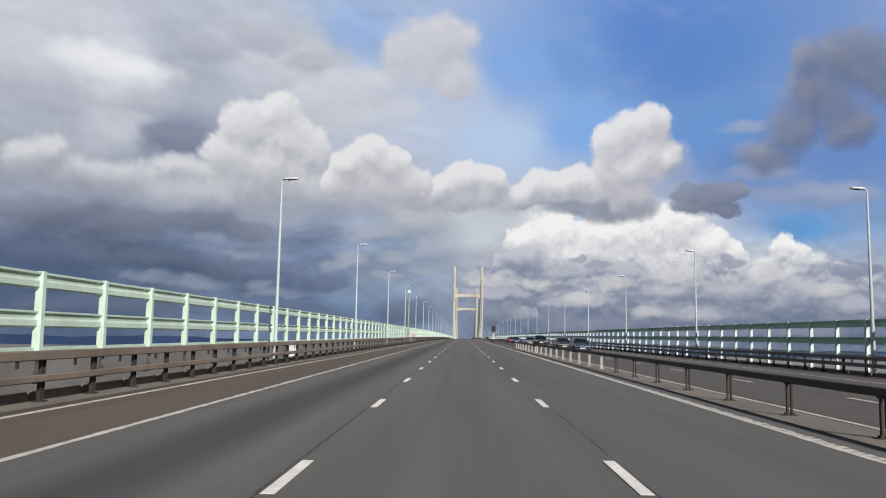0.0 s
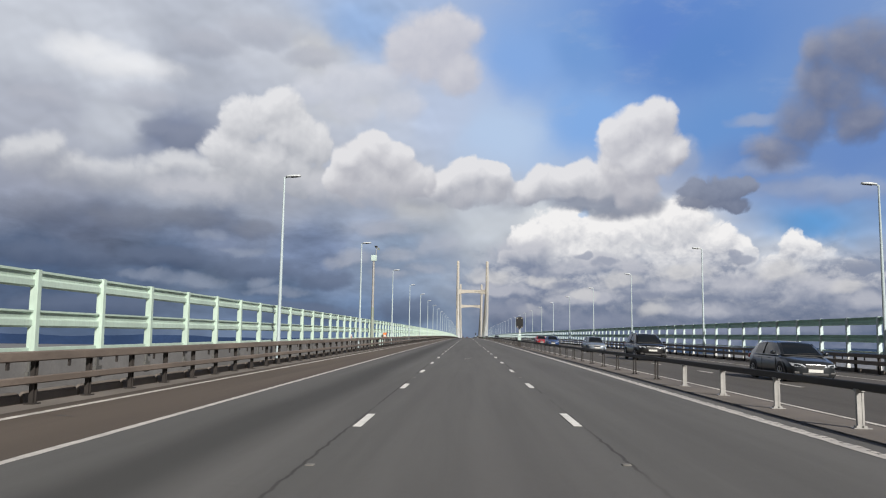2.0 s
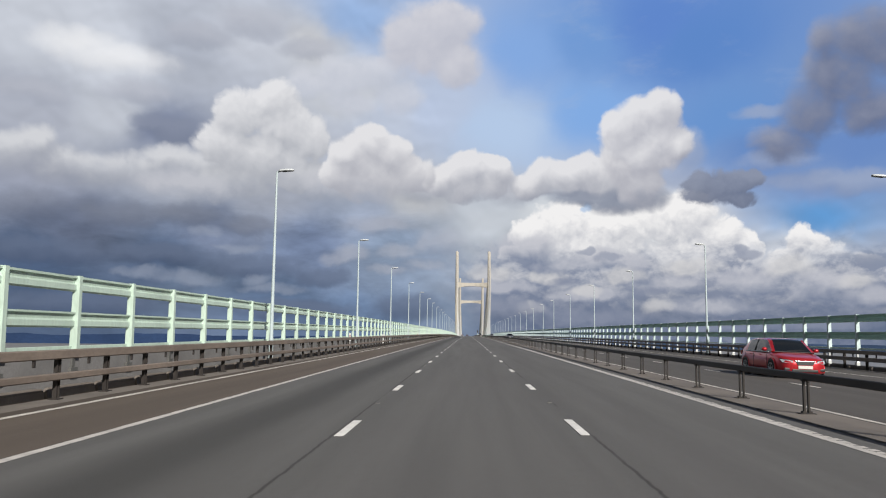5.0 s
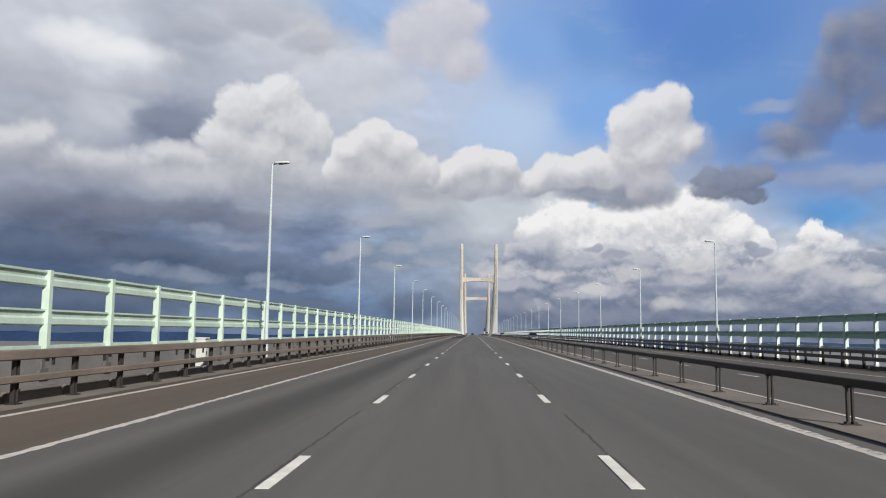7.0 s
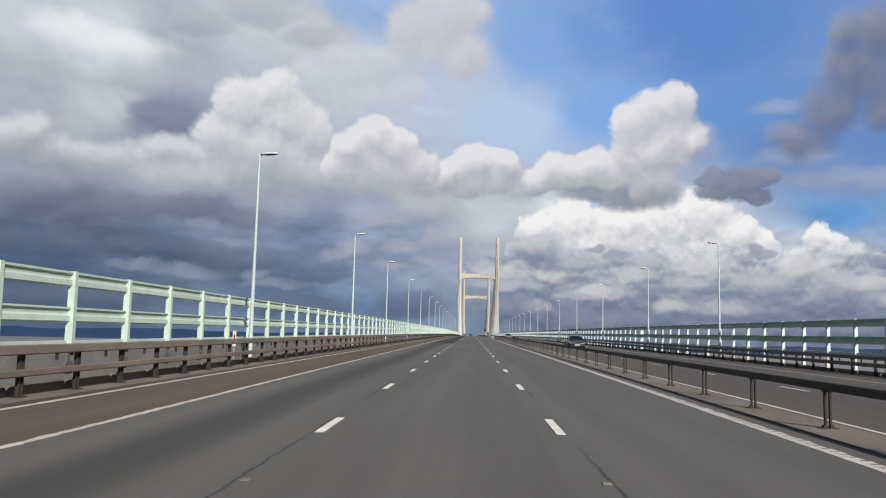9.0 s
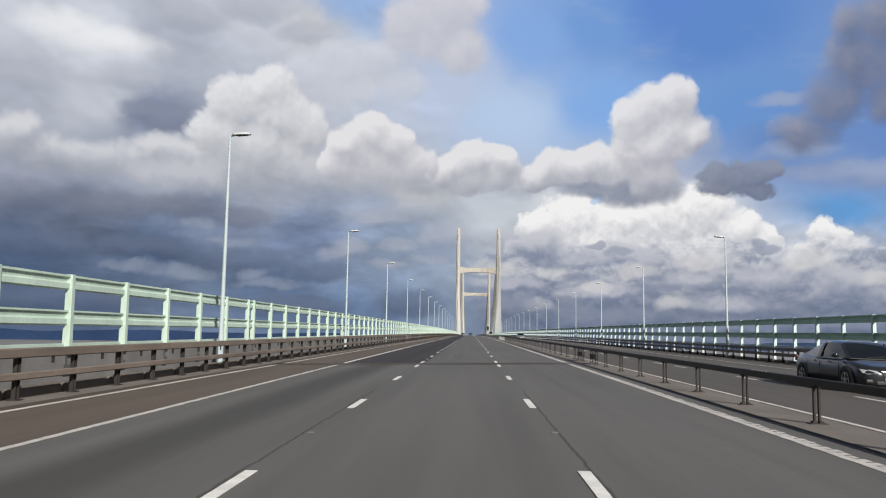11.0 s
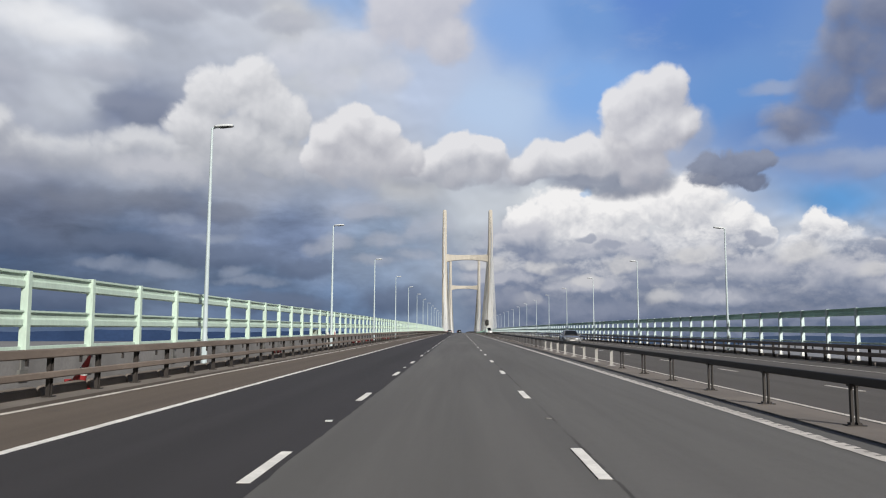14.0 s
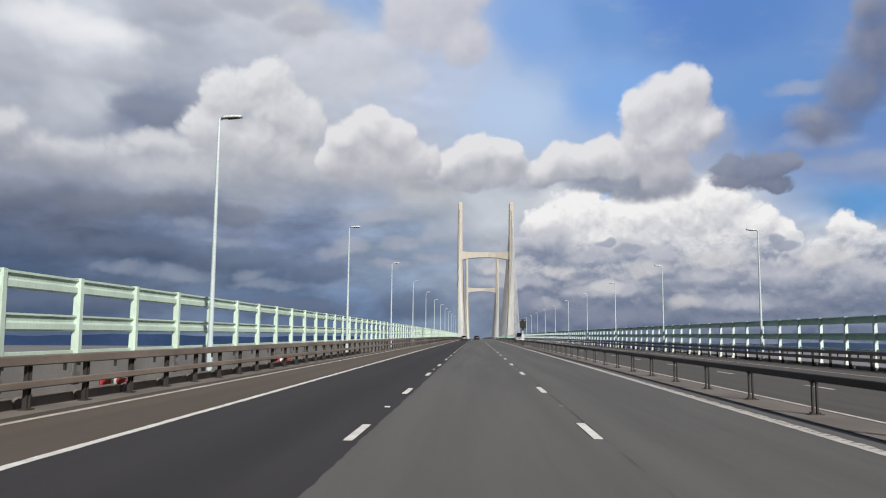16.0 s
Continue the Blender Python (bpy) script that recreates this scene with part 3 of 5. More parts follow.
POST_ME = mesh_only("fence_post_mesh", fence_post(), M_MINT)
FOOT_ME = mesh_only("fence_foot_mesh", box(box(box(BM(), 0.05, 0.13, -0.20, 0.20, 0.34, 0.60), 0.09, 0.14, -0.10, 0.16, 0.40, 0.52), 0.05, 0.09, -0.08, 0.08, 0.60, 0.93), M_FOOT)
STUB_ME = mesh_only("fence_stub_mesh", box(BM(), -0.06, 0.17, -0.12, 0.12, 0.93, 0.965), M_WHITE)
bm = BM()
ring_loft(bm, [[(0.02, -0.15, 0.0), (0.30, -0.15, 0.0), (0.30, 0.15, 0.0), (0.02, 0.15, 0.0)], [(0.04, -0.12, 0.10), (0.26, -0.12, 0.10), (0.26, 0.12, 0.10), (0.04, 0.12, 0.10)],
               [(0.05, -0.12, 0.34), (0.24, -0.12, 0.34), (0.24, 0.12, 0.34), (0.05, 0.12, 0.34)], [(0.08, -0.06, 0.50), (0.17, -0.06, 0.50), (0.17, 0.06, 0.50), (0.08, 0.06, 0.50)], [(0.08, -0.06, 0.95), (0.17, -0.06, 0.95), (0.17, 0.06, 0.95), (0.08, 0.06, 0.95)]])
FOOT_FAR = mesh_only("fence_foot_far_mesh", bm, M_WHITE)
POST_FAR = mesh_only("fence_post_far_mesh", fence_post(), M_MINT_SUNLIT)
PANELS = {sg: (mesh_only("fence_top_mesh", fence_beam(0.45, 0.06), mt), mesh_only("fence_mid_mesh", fence_beam(0.45, 0.05), mt)) for sg, mt in ((1, M_MINT), (-1, M_MINT_SHADED))}
LOW_ME = mesh_only("fence_low_mesh", box(BM(), -0.04, 0.06, 0.03, BAY - 0.03, 0.0, 0.10, 0.012), M_MINT)


def wind_fence(name, x, sgn, label):
    th = tagged(empty(name, on_deck(x, 0)), label, "wind fence")
    inv = th.matrix_basis.inverted()
    far = BM()
    i = 0
    flip = Matrix.Identity(4) if sgn > 0 else Matrix.Diagonal((-1, 1, 1, 1))
    ys = [255.3 + BAY * k for k in range(-75, 42)]
    ys += [425.05 + 3.66 * k for k in range(-4, 322)]
    ys.insert(117, 255.3 + BAY * 42)
    for y in ys:
        if i < 300:
            m = on_deck(x, y) @ flip
            if i == 117:
                m = m @ Matrix.Diagonal((1, 0.42, 1, 1))
            for nm, me, z in (("post", POST_ME if sgn > 0 else POST_FAR, 0.0), ("bracket", FOOT_ME, 0.0) if sgn > 0 else ("foot", FOOT_FAR, 0.0), ("stub", STUB_ME, 0.0), ("top_panel", PANELS[sgn][0], 2.78), ("middle_panel", PANELS[sgn][1], 1.74), ("bottom_rail", LOW_ME, 1.12)):
                ob = repeat(nm, me, m @ Matrix.Translation((0, 0, z)), th)
                ob.matrix_parent_inverse = inv
        else:
            z = deck_z(x, y)
            box(far, x - 0.1, x + 0.1, y - 0.12, y + 0.12, z + 0.1, z + 3.24)
            for za, zb in ((2.86, 3.22), (1.8, 2.18), (1.06, 1.16)):
                box(far, x - 0.04, x + 0.06, y + 0.12, y + BAY - 0.12, z + za, z + zb)
        i += 1
    ob = tagged(obj("far_bays", far, M_MINT if sgn > 0 else M_MINT_SHADED, th), "distant bays of pale green fence", kind="stuff")
    ob.matrix_parent_inverse = inv
    return th


wind_fence("wind_fence", -9.6, 1, "pale mint-green steel wind fence of posts and folded panels")
wind_fence("wind_fence", 2 * XM + 9.6, -1, "mint-green steel wind fence along the far deck edge, panels coloured as shaded, posts as sunlit")

# ---- street lamps ----
def street_lamp(x, y, sgn):
    th = tagged(empty("street_lamp", on_deck(x, y)), "tall pale blue-grey tapered steel street lamp with a flat lantern", "street lamp", "lamps along the bridge edges")
    bm = BM()
    tube(bm, (0, 0, 0.04), (0, 0, 1.35), 0.125, 0.12, 12)
    tube(bm, (0, 0, 1.35), (0, 0, 10.55), 0.105, 0.05, 12)
    part("column", bm, M_LAMP, th, smooth=False)
    part("base_plate", box(BM(), -0.22, 0.22, -0.22, 0.22, 0, 0.05, 0.01), M_GALV, th)
    bm = BM()
    tube(bm, (-0.02 * sgn, 0, 10.52), (0.28 * sgn, 0, 10.63), 0.045, 0.04, 8)
    part("bracket", bm, M_LAMP, th)
    bm = BM()
    rings = []
    for t in range(9):
        u = t / 8
        w = 0.05 + 0.13 * math.sin(math.pi * min(1, u * 0.62 + 0.22)) ** 0.8 * (1 if u < 0.93 else 0.75)
        hgt = 0.055 + 0.055 * math.sin(math.pi * (0.15 + 0.75 * u))
        cx = sgn * (0.12 + 0.82 * u)
        rings.append([(cx, w * math.cos(a), 10.60 + 0.05 * u + (hgt * math.sin(a) if math.sin(a) > 0 else 0.05 * math.sin(a))) for a in [2 * math.pi * q / 12 for q in range(12)]])
    ring_loft(bm, rings)
    lan = part("lantern", bm, M_LANTERN, th, smooth=True)
    bm = BM()
    rings = []
    for t in range(6):
        u = t / 5
        w = 0.115 - 0.045 * (2 * u - 1) ** 2
        cx = sgn * (0.36 + 0.53 * u)
        rings.append([(cx, w * math.cos(a), 10.60 + 0.05 * u - 0.035 + (0.0 if math.sin(a) > 0 else 0.035 * math.sin(a))) for a in [2 * math.pi * q / 10 for q in range(10)]])
    ring_loft(bm, rings)
    part("bowl", bm, M_BOWL, lan, "dark smoked lamp bowl", smooth=True)
    part("access_door", box(BM(), -0.06, 0.06, -0.135, -0.115, 0.45, 1.0, 0.008), M_LAMP, th)
    return th


lamp_ys = [44.3 + 33.008 * k for k in range(-2, 11)] + [403.05] + [470.68 + 33.008 * k for k in range(-1, 24)]
left0 = street_lamp(-8.85, lamp_ys[0], 1)
right0 = street_lamp(2 * XM + 8.85, lamp_ys[0], -1)
for y in lamp_ys[1:]:
    copy_thing(left0, on_deck(-8.85, y))
    copy_thing(right0, on_deck(2 * XM + 8.85, y))

# ---- camera mast, cabinets, telephone ----
def camera_mast(x, y):
    th = tagged(empty("camera_mast", on_deck(x, y)), "weathered grey-green steel mast with a box and camera on top", "camera mast")
    bm = BM()
    tube(bm, (0, 0, 0.03), (0, 0, 4.6), 0.185, 0.165, 14)
    part("lower_pole", bm, M_MAST, th)
    bm = BM()
    tube(bm, (0, 0, 4.6), (0, 0, 9.9), 0.15, 0.12, 14)
    part("upper_pole", bm, M_GALV, th)
    part("base_plate", box(BM(), -0.32, 0.32, -0.32, 0.32, 0, 0.05, 0.01), M_GALV, th)
    part("equipment_box", box(BM(), -0.28, 0.34, -0.22, 0.22, 9.9, 10.55, 0.02), M_CAB, th, "pale mint steel equipment box")
    bm = BM()
    tube(bm, (0.26, 0, 10.55), (0.26, 0, 11.45), 0.045, 0.04, 8)
    tube(bm, (0.26, 0, 11.4), (0.5, 0, 11.4), 0.03, 0.03, 8)
    part("bracket", bm, M_GALV, th)
    cm = part("camera_housing", box(BM(), 0.10, 0.40, -0.26, 0.20, 11.46, 11.64, 0.03), M_BLACK, th, "dark camera housing")
    bm = BM()
    tube(bm, (0.25, -0.30, 11.55), (0.25, -0.26, 11.55), 0.07, 0.08, 12)
    part("lens", bm, M_SCREEN, cm)
    part("side_unit", box(BM(), 0.45, 0.62, -0.1, 0.1, 11.15, 11.42, 0.02), M_MAST, th)
    return th


camera_mast(-9.0, 154.7)


def cabinet(name, x, y, w, d, h, mat, label, doors=2):
    th = tagged(empty(name, on_deck(x, y)), label, "cabinet")
    part("body", box(BM(), -d / 2, d / 2, -w / 2, w / 2, 0.08, h - 0.04, 0.012), mat, th)
    part("roof", box(BM(), -d / 2 - 0.04, d / 2 + 0.04, -w / 2 - 0.03, w / 2 + 0.03, h - 0.04, h + 0.02, 0.012), mat, th)
    part("plinth", box(BM(), -d / 2 + 0.02, d / 2 - 0.02, -w / 2 + 0.02, w / 2 - 0.02, 0.0, 0.08), M_PLINTH, th)
    for i in range(doors):
        a = -w / 2 + 0.03 + i * (w - 0.06) / doors
        dr = part("door", box(BM(), d / 2, d / 2 + 0.018, a + 0.01, a + (w - 0.06) / doors - 0.01, 0.14, h - 0.1, 0.006), mat, th)
        part("handle", box(BM(), d / 2 + 0.018, d / 2 + 0.05, a + 0.06, a + 0.09, h * 0.5, h * 0.5 + 0.14, 0.005), M_POST, dr)
    return th


cabinet("roadside_cabinet", -9.0, 164.5, 1.7, 0.55, 1.72, M_CAB, "pale mint steel roadside cabinet with two doors behind the barrier")
cabinet("roadside_cabinet", -8.7, 265.3, 0.42, 0.36, 1.32, M_WHITE, "slim white roadside cabinet behind the barrier", 1)
cabinet("roadside_cabinet", -8.75, 48.6, 0.45, 0.40, 1.10, M_WHITE, "low white roadside cabinet behind the barrier", 1)

ph = tagged(empty("emergency_telephone", on_deck(-8.45, 163.3)), "bright orange roadside emergency telephone box on a grey post", "telephone")
part("post", tube(BM(), (0, 0, 0), (0, 0, 1.2), 0.05, 0.05, 10), M_GALV, ph, "grey steel post")
bm = BM()
ring_loft(bm, [[(-0.17, -0.16, 1.15), (0.17, -0.16, 1.15), (0.17, 0.16, 1.15), (-0.17, 0.16, 1.15)],
               [(-0.19, -0.19, 1.5), (0.21, -0.19, 1.5), (0.21, 0.19, 1.5), (-0.19, 0.19, 1.5)],
               [(-0.19, -0.19, 1.68), (0.25, -0.19, 1.72), (0.25, 0.19, 1.72), (-0.19, 0.19, 1.68)]])
bmesh.ops.bevel(bm, geom=list(bm.edges), offset=0.02, segments=1, affect="EDGES")
hb = part("hood", bm, M_ORANGE, ph)
part("door_panel", box(BM(), -0.12, 0.13, -0.20, -0.175, 1.2, 1.46, 0.01), M_WHITE, hb, "worn pale panel on the front")
part("handset_recess", box(BM(), 0.175, 0.215, -0.12, 0.12, 1.25, 1.55, 0.01), M_BLACK, hb)

copy_thing(ph, on_deck(2 * XM + 8.45, 162.6) @ pose(0, 0, 0, 0, 0, 180))

# ---- marker posts ----
def marker_post(y):
    th = tagged(empty("marker_post", on_deck(-9.12, y)), "small white distance marker post with a red reflector", "marker post", "distance markers")
    part("stem", box(BM(), -0.03, 0.03, -0.02, 0.02, 0, 0.9), M_GALV, th)
    part("plate", box(BM(), -0.085, 0.085, -0.03, -0.012, 0.78, 1.52, 0.006), M_WHITE, th)
    part("reflector", box(BM(), -0.035, 0.045, -0.042, -0.03, 0.98, 1.36, 0.004), M_RED, th, "red reflective strip")
    return th


mk = marker_post(139.8)
for y in (239.8, 339.6, 438.6, 540.3, 640.0):
    copy_thing(mk, on_deck(-9.12, y))


# ---- traffic cones ----
def cone(x, y, turn):
    th = tagged(empty("traffic_cone", on_deck(x, y, 0.27) @ pose(0, 0, 0, 0, 0, turn) @ pose(0, 0, 0, 82)), "dirty red plastic traffic cone lying behind the barrier", "traffic cone", "cones behind the barrier")
    bm = BM()
    box(bm, -0.26, 0.26, -0.26, 0.26, 0, 0.06, 0.015)
    part("base", bm, M_RED, th)
    bm = BM()
    tube(bm, (0, 0, 0.05), (0, 0, 0.42), 0.20, 0.135, 16)
    tube(bm, (0, 0, 0.62), (0, 0, 0.98), 0.10, 0.035, 16)
    part("body", bm, M_RED, th)
    part("band", tube(BM(), (0, 0, 0.42), (0, 0, 0.62), 0.137, 0.101, 16), M_WHITE, th, "white reflective band")
    return th


c0 = cone(-8.6, 516.0, 20)
copy_thing(c0, on_deck(-8.45, 491.8, 0.10) @ pose(0, 0, 0, 0, 0, 60) @ pose(0, 0, 0, 32))
for x, y in ((-8.55, 548.2), (-8.6, 560.6), (-8.6, 578.5)):
    copy_thing(c0, on_deck(x, y, 0.27) @ pose(0, 0, 0, 0, 0, y * 7 % 90) @ pose(0, 0, 0, 82))


# ---- matrix signals ----
def matrix_signal(y):
    th = tagged(empty("matrix_signal", on_deck(XM + 0.29, y)), "black unlit matrix signal on a pale mint post", "traffic signal", "matrix signals")
    part("plinth", box(BM(), -0.19, 0.19, -0.17, 0.17, 0.0, 0.62, 0.01), M_POST, th, "dark steel plinth")
    bm = BM()
    ring_loft(bm, [[(-0.19, -0.17, 0.62), (0.19, -0.17, 0.62), (0.19, 0.17, 0.62), (-0.19, 0.17, 0.62)],
                   [(-0.19, -0.17, 1.34), (0.19, -0.17, 1.34), (0.19, 0.17, 1.34), (-0.19, 0.17, 1.34)],
                   [(-0.09, -0.10, 1.50), (0.09, -0.10, 1.50), (0.09, 0.10, 1.50), (-0.09, 0.10, 1.50)]])
    bmesh.ops.bevel(bm, geom=list(bm.edges), offset=0.015, segments=1, affect="EDGES")
    pd = part("pedestal", bm, M_CAB, th, "pale mint steel pedestal cabinet")
    part("door", box(BM(), -0.14, 0.14, -0.182, -0.17, 0.68, 1.28, 0.004), M_CAB, pd)
    part("badge", box(BM(), -0.06, 0.06, -0.19, -0.182, 1.12, 1.24), M_GALV, pd)
    part("column", tube(BM(), (0, 0, 1.48), (0, 0, 2.05), 0.10, 0.095, 12), M_WHITE, th, "pale column")
    part("neck", tube(BM(), (0, 0, 2.05), (0, 0, 2.24), 0.13, 0.10, 10), M_BLACK, th)
    bm = box(BM(), -0.43, 0.43, -0.10, 0.18, 2.20, 3.60)
    bmesh.ops.bevel(bm, geom=[e for e in bm.edges if abs((e.verts[0].co - e.verts[1].co).y) > 0.2], offset=0.13, segments=4, affect="EDGES")
    hd = part("housing", bm, M_BLACK, th, "matt black signal housing")
    part("screen", box(BM(), -0.41, 0.41, -0.125, -0.098, 2.55, 3.22, 0.01), M_SCREEN, hd)
    for z in (2.50, 3.26):
        part("visor", box(BM(), -0.43, 0.43, -0.14, -0.09, z - 0.015, z + 0.015, 0.006), M_BLACK, hd)
    for sx in (-0.27, 0.27):
        for z in (2.35, 3.43):
            part("lens", tube(BM(), (sx, -0.14, z), (sx, -0.098, z), 0.075, 0.07, 14), M_AMBER, hd, "unlit amber lens")
    for sx in (-1, 1):
        part("side_baffle", box(BM(), sx * 0.425 - 0.012, sx * 0.425 + 0.012, -0.14, 0.0, 2.5, 3.26, 0.006), M_BLACK, hd)
    return th


matrix_signal(163.4)
matrix_signal(648.0)

# ---- equipment on the parapet ----
eq = tagged(empty("equipment_cabinet", on_deck(-9.84, 535.2)), "grey-green equipment box on the parapet behind the wind fence", "cabinet")
part("box", box(BM(), -0.16, 0.14, -1.0, 0.55, 1.06, 1.62, 0.02), M_MAST, eq)
part("panel", box(BM(), -0.06, 0.0, 0.62, 2.2, 1.30, 1.62, 0.01), M_FOOT, eq, "dark flat panel")
for yy in (-0.8, 0.35, 0.75, 2.0):
    part("leg", box(BM(), -0.06, 0.06, yy - 0.04, yy + 0.04, 0.92, 1.15 if yy < 0.5 else 1.36), M_GALV, eq)
sp = tagged(empty("sensor_post", on_deck(-8.95, 535.4)), "thin grey post with a white rounded sensor head on the verge", "sensor")
part("stem", tube(BM(), (0, 0, 0.0), (0, 0, 1.14), 0.035, 0.03, 8), M_GALV, sp)
bm = BM()
ring_loft(bm, [[(r * math.cos(a), r * math.sin(a), z) for a in [math.tau * q / 14 for q in range(14)]] for r, z in ((0.08, 1.12), (0.13, 1.15), (0.15, 1.23), (0.14, 1.31), (0.09, 1.38), (0.03, 1.40))])
part("head", bm, M_WHITE, sp, "white rounded head", smooth=True)

# ---- scraps along the verge ----
random.seed(11)
bm = BM()
for i in range(170):
    y = random.uniform(10, 620)
    x = random.uniform(-9.3, -8.35)
    a = random.uniform(0, 3.14)
    s1, s2, h = random.uniform(0.05, 0.22), random.uniform(0.03, 0.10), random.uniform(0.01, 0.06)
    z = deck_z(x, y) + 0.004
    ca, sa = math.cos(a), math.sin(a)
    r = [(x + ca * u * s1 - sa * v * s2, y + sa * u * s1 + ca * v * s2, z) for u, v in ((-1, -0.7), (0.8, -1), (1, 0.8), (-0.6, 1))]
    q = [(x + (p[0] - x) * 0.6 + 0.02, y + (p[1] - y) * 0.7, z + h) for p in r]
    ring_loft(bm, [r, q])
tagged(obj("litter", bm, M_SCRAP), "small pale scraps of windblown litter on the verge", "litter", kind="stuff")

# ---- pylons and stay cables ----
def pylon(y, label):
    th = tagged(empty("bridge_pylon", pose(XM + 0.7, y, grade(y))), label, "bridge pylon", "pylons of the main span")
    W = 20.6
    for sx in (-1, 1):
        bm = BM()
        rings = []
        for z, xo, w, d in ((-50, W - 2.2, 2.9, 4.6), (0, W - 0.8, 2.5, 4.2), (35, W - 0.2, 2.2, 4.0), (68, W, 2.0, 3.8), (77, W, 2.0, 3.8), (109.0, W, 1.7, 3.2), (110.2, W, 1.2, 2.4)):
            cx, c = sx * xo, 0.7
            rings.append([(cx - w + c, -d, z), (cx + w - c, -d, z), (cx + w, -d + c, z), (cx + w, d - c, z), (cx + w - c, d, z), (cx - w + c, d, z), (cx - w, d - c, z), (cx - w, -d + c, z)])
        ring_loft(bm, rings)
        part("leg", bm, M_PYLON, th)
    bm = BM()
    n = 14
    rings = []
    for i in range(n + 1):
        u = -1 + 2 * i / n
        x = u * (W - 1.5)
        zb = 62.9 + 2.3 * (1 - u * u) ** 0.7
        zt = 69.3 + 0.9 * u ** 4
        rings.append([(x, -2.6, zb), (x, 2.6, zb), (x, 2.6, zt), (x, -2.6, zt)])
    ring_loft(bm, rings)
    part("upper_crossbeam", bm, M_PYLON, th)
    part("lower_crossbeam", box(BM(), -W + 0.5, W - 0.5, -2.8, 2.8, -10.5, -4.0, 0.3), M_PYLON, th)
    for sx in (-1, 1):
        for sy in (-1, 1):
            bm = BM()
            for i in range(18):
                yd = sy * (14 + 10.5 * i)
                tube(bm, (sx * (W + 0.2), sy * 1.5, 64 + 2.4 * i), (sx * (W - 3.6), yd, grade(y + yd) - grade(y) + 0.2), 0.14, 0.14, 4, False)
            tagged(part("cable_fan", bm, M_CABLE, th, "fan of pale thin stay cables"), kind="stuff")
    return th


pylon(1160.0, "tall cream concrete H-shaped bridge pylon with stay cables")
pylon(1584.0, "more distant cream concrete H-shaped bridge pylon with stay cables")

# ---- cars ----
def car_paint(name, col):
    m, n, l, b = nodes_of(name)
    p = place_of(n, l, (1, 1, 1), False)
    c = mix_col(n, l, ramp(n, l, noise_tex(n, l, p, 1.3, 4, 0.6), 0.35, 0.7), tuple(v * 0.88 for v in col), col)
    l.new(c, b.inputs["Base Color"])
    b.inputs["Roughness"].default_value, b.inputs["Metallic"].default_value = 0.28, 0.5
    b.inputs["Coat Weight"].default_value, b.inputs["Coat Roughness"].default_value = 0.6, 0.08
    return m


M_GLASS = plain("car_glass", (0.008, 0.010, 0.013), 0.08)
M_TYRE = surface("tyre_rubber", (0.02, 0.02, 0.02), 0.85, grain=30, stain=6, bump=0.1, world_space=False)
M_RIM = plain("alloy_rim", (0.42, 0.42, 0.43), 0.35, 0.8)
M_LIGHT = plain("headlamp_glass", (0.46, 0.49, 0.53), 0.12, 0.2)
M_TAIL = plain("tail_lamp_red", (0.35, 0.012, 0.012), 0.2)
M_TRIM = plain("black_trim", (0.018, 0.018, 0.019), 0.55)
M_PLATE = plain("plate_white", (0.52, 0.52, 0.50), 0.5)


def section(y, w, z0, z1, tumble=0.08):
    """A rounded body ring: sill, flank, shoulder and a slightly crowned top."""
    h = z1 - z0
    half = [(w * 0.80, z0), (w * 0.95, z0 + h * 0.10), (w, z0 + h * 0.35), (w * 0.995, z0 + h * 0.62), (w * (1 - tumble * 0.5), z0 + h * 0.86), (w * (1 - tumble * 1.6), z0 + h * 0.97), (w * 0.45, z1 + 0.02)]
    return [(x, y, z) for x, z in half] + [(-x, y, z) for x, z in half[::-1]]


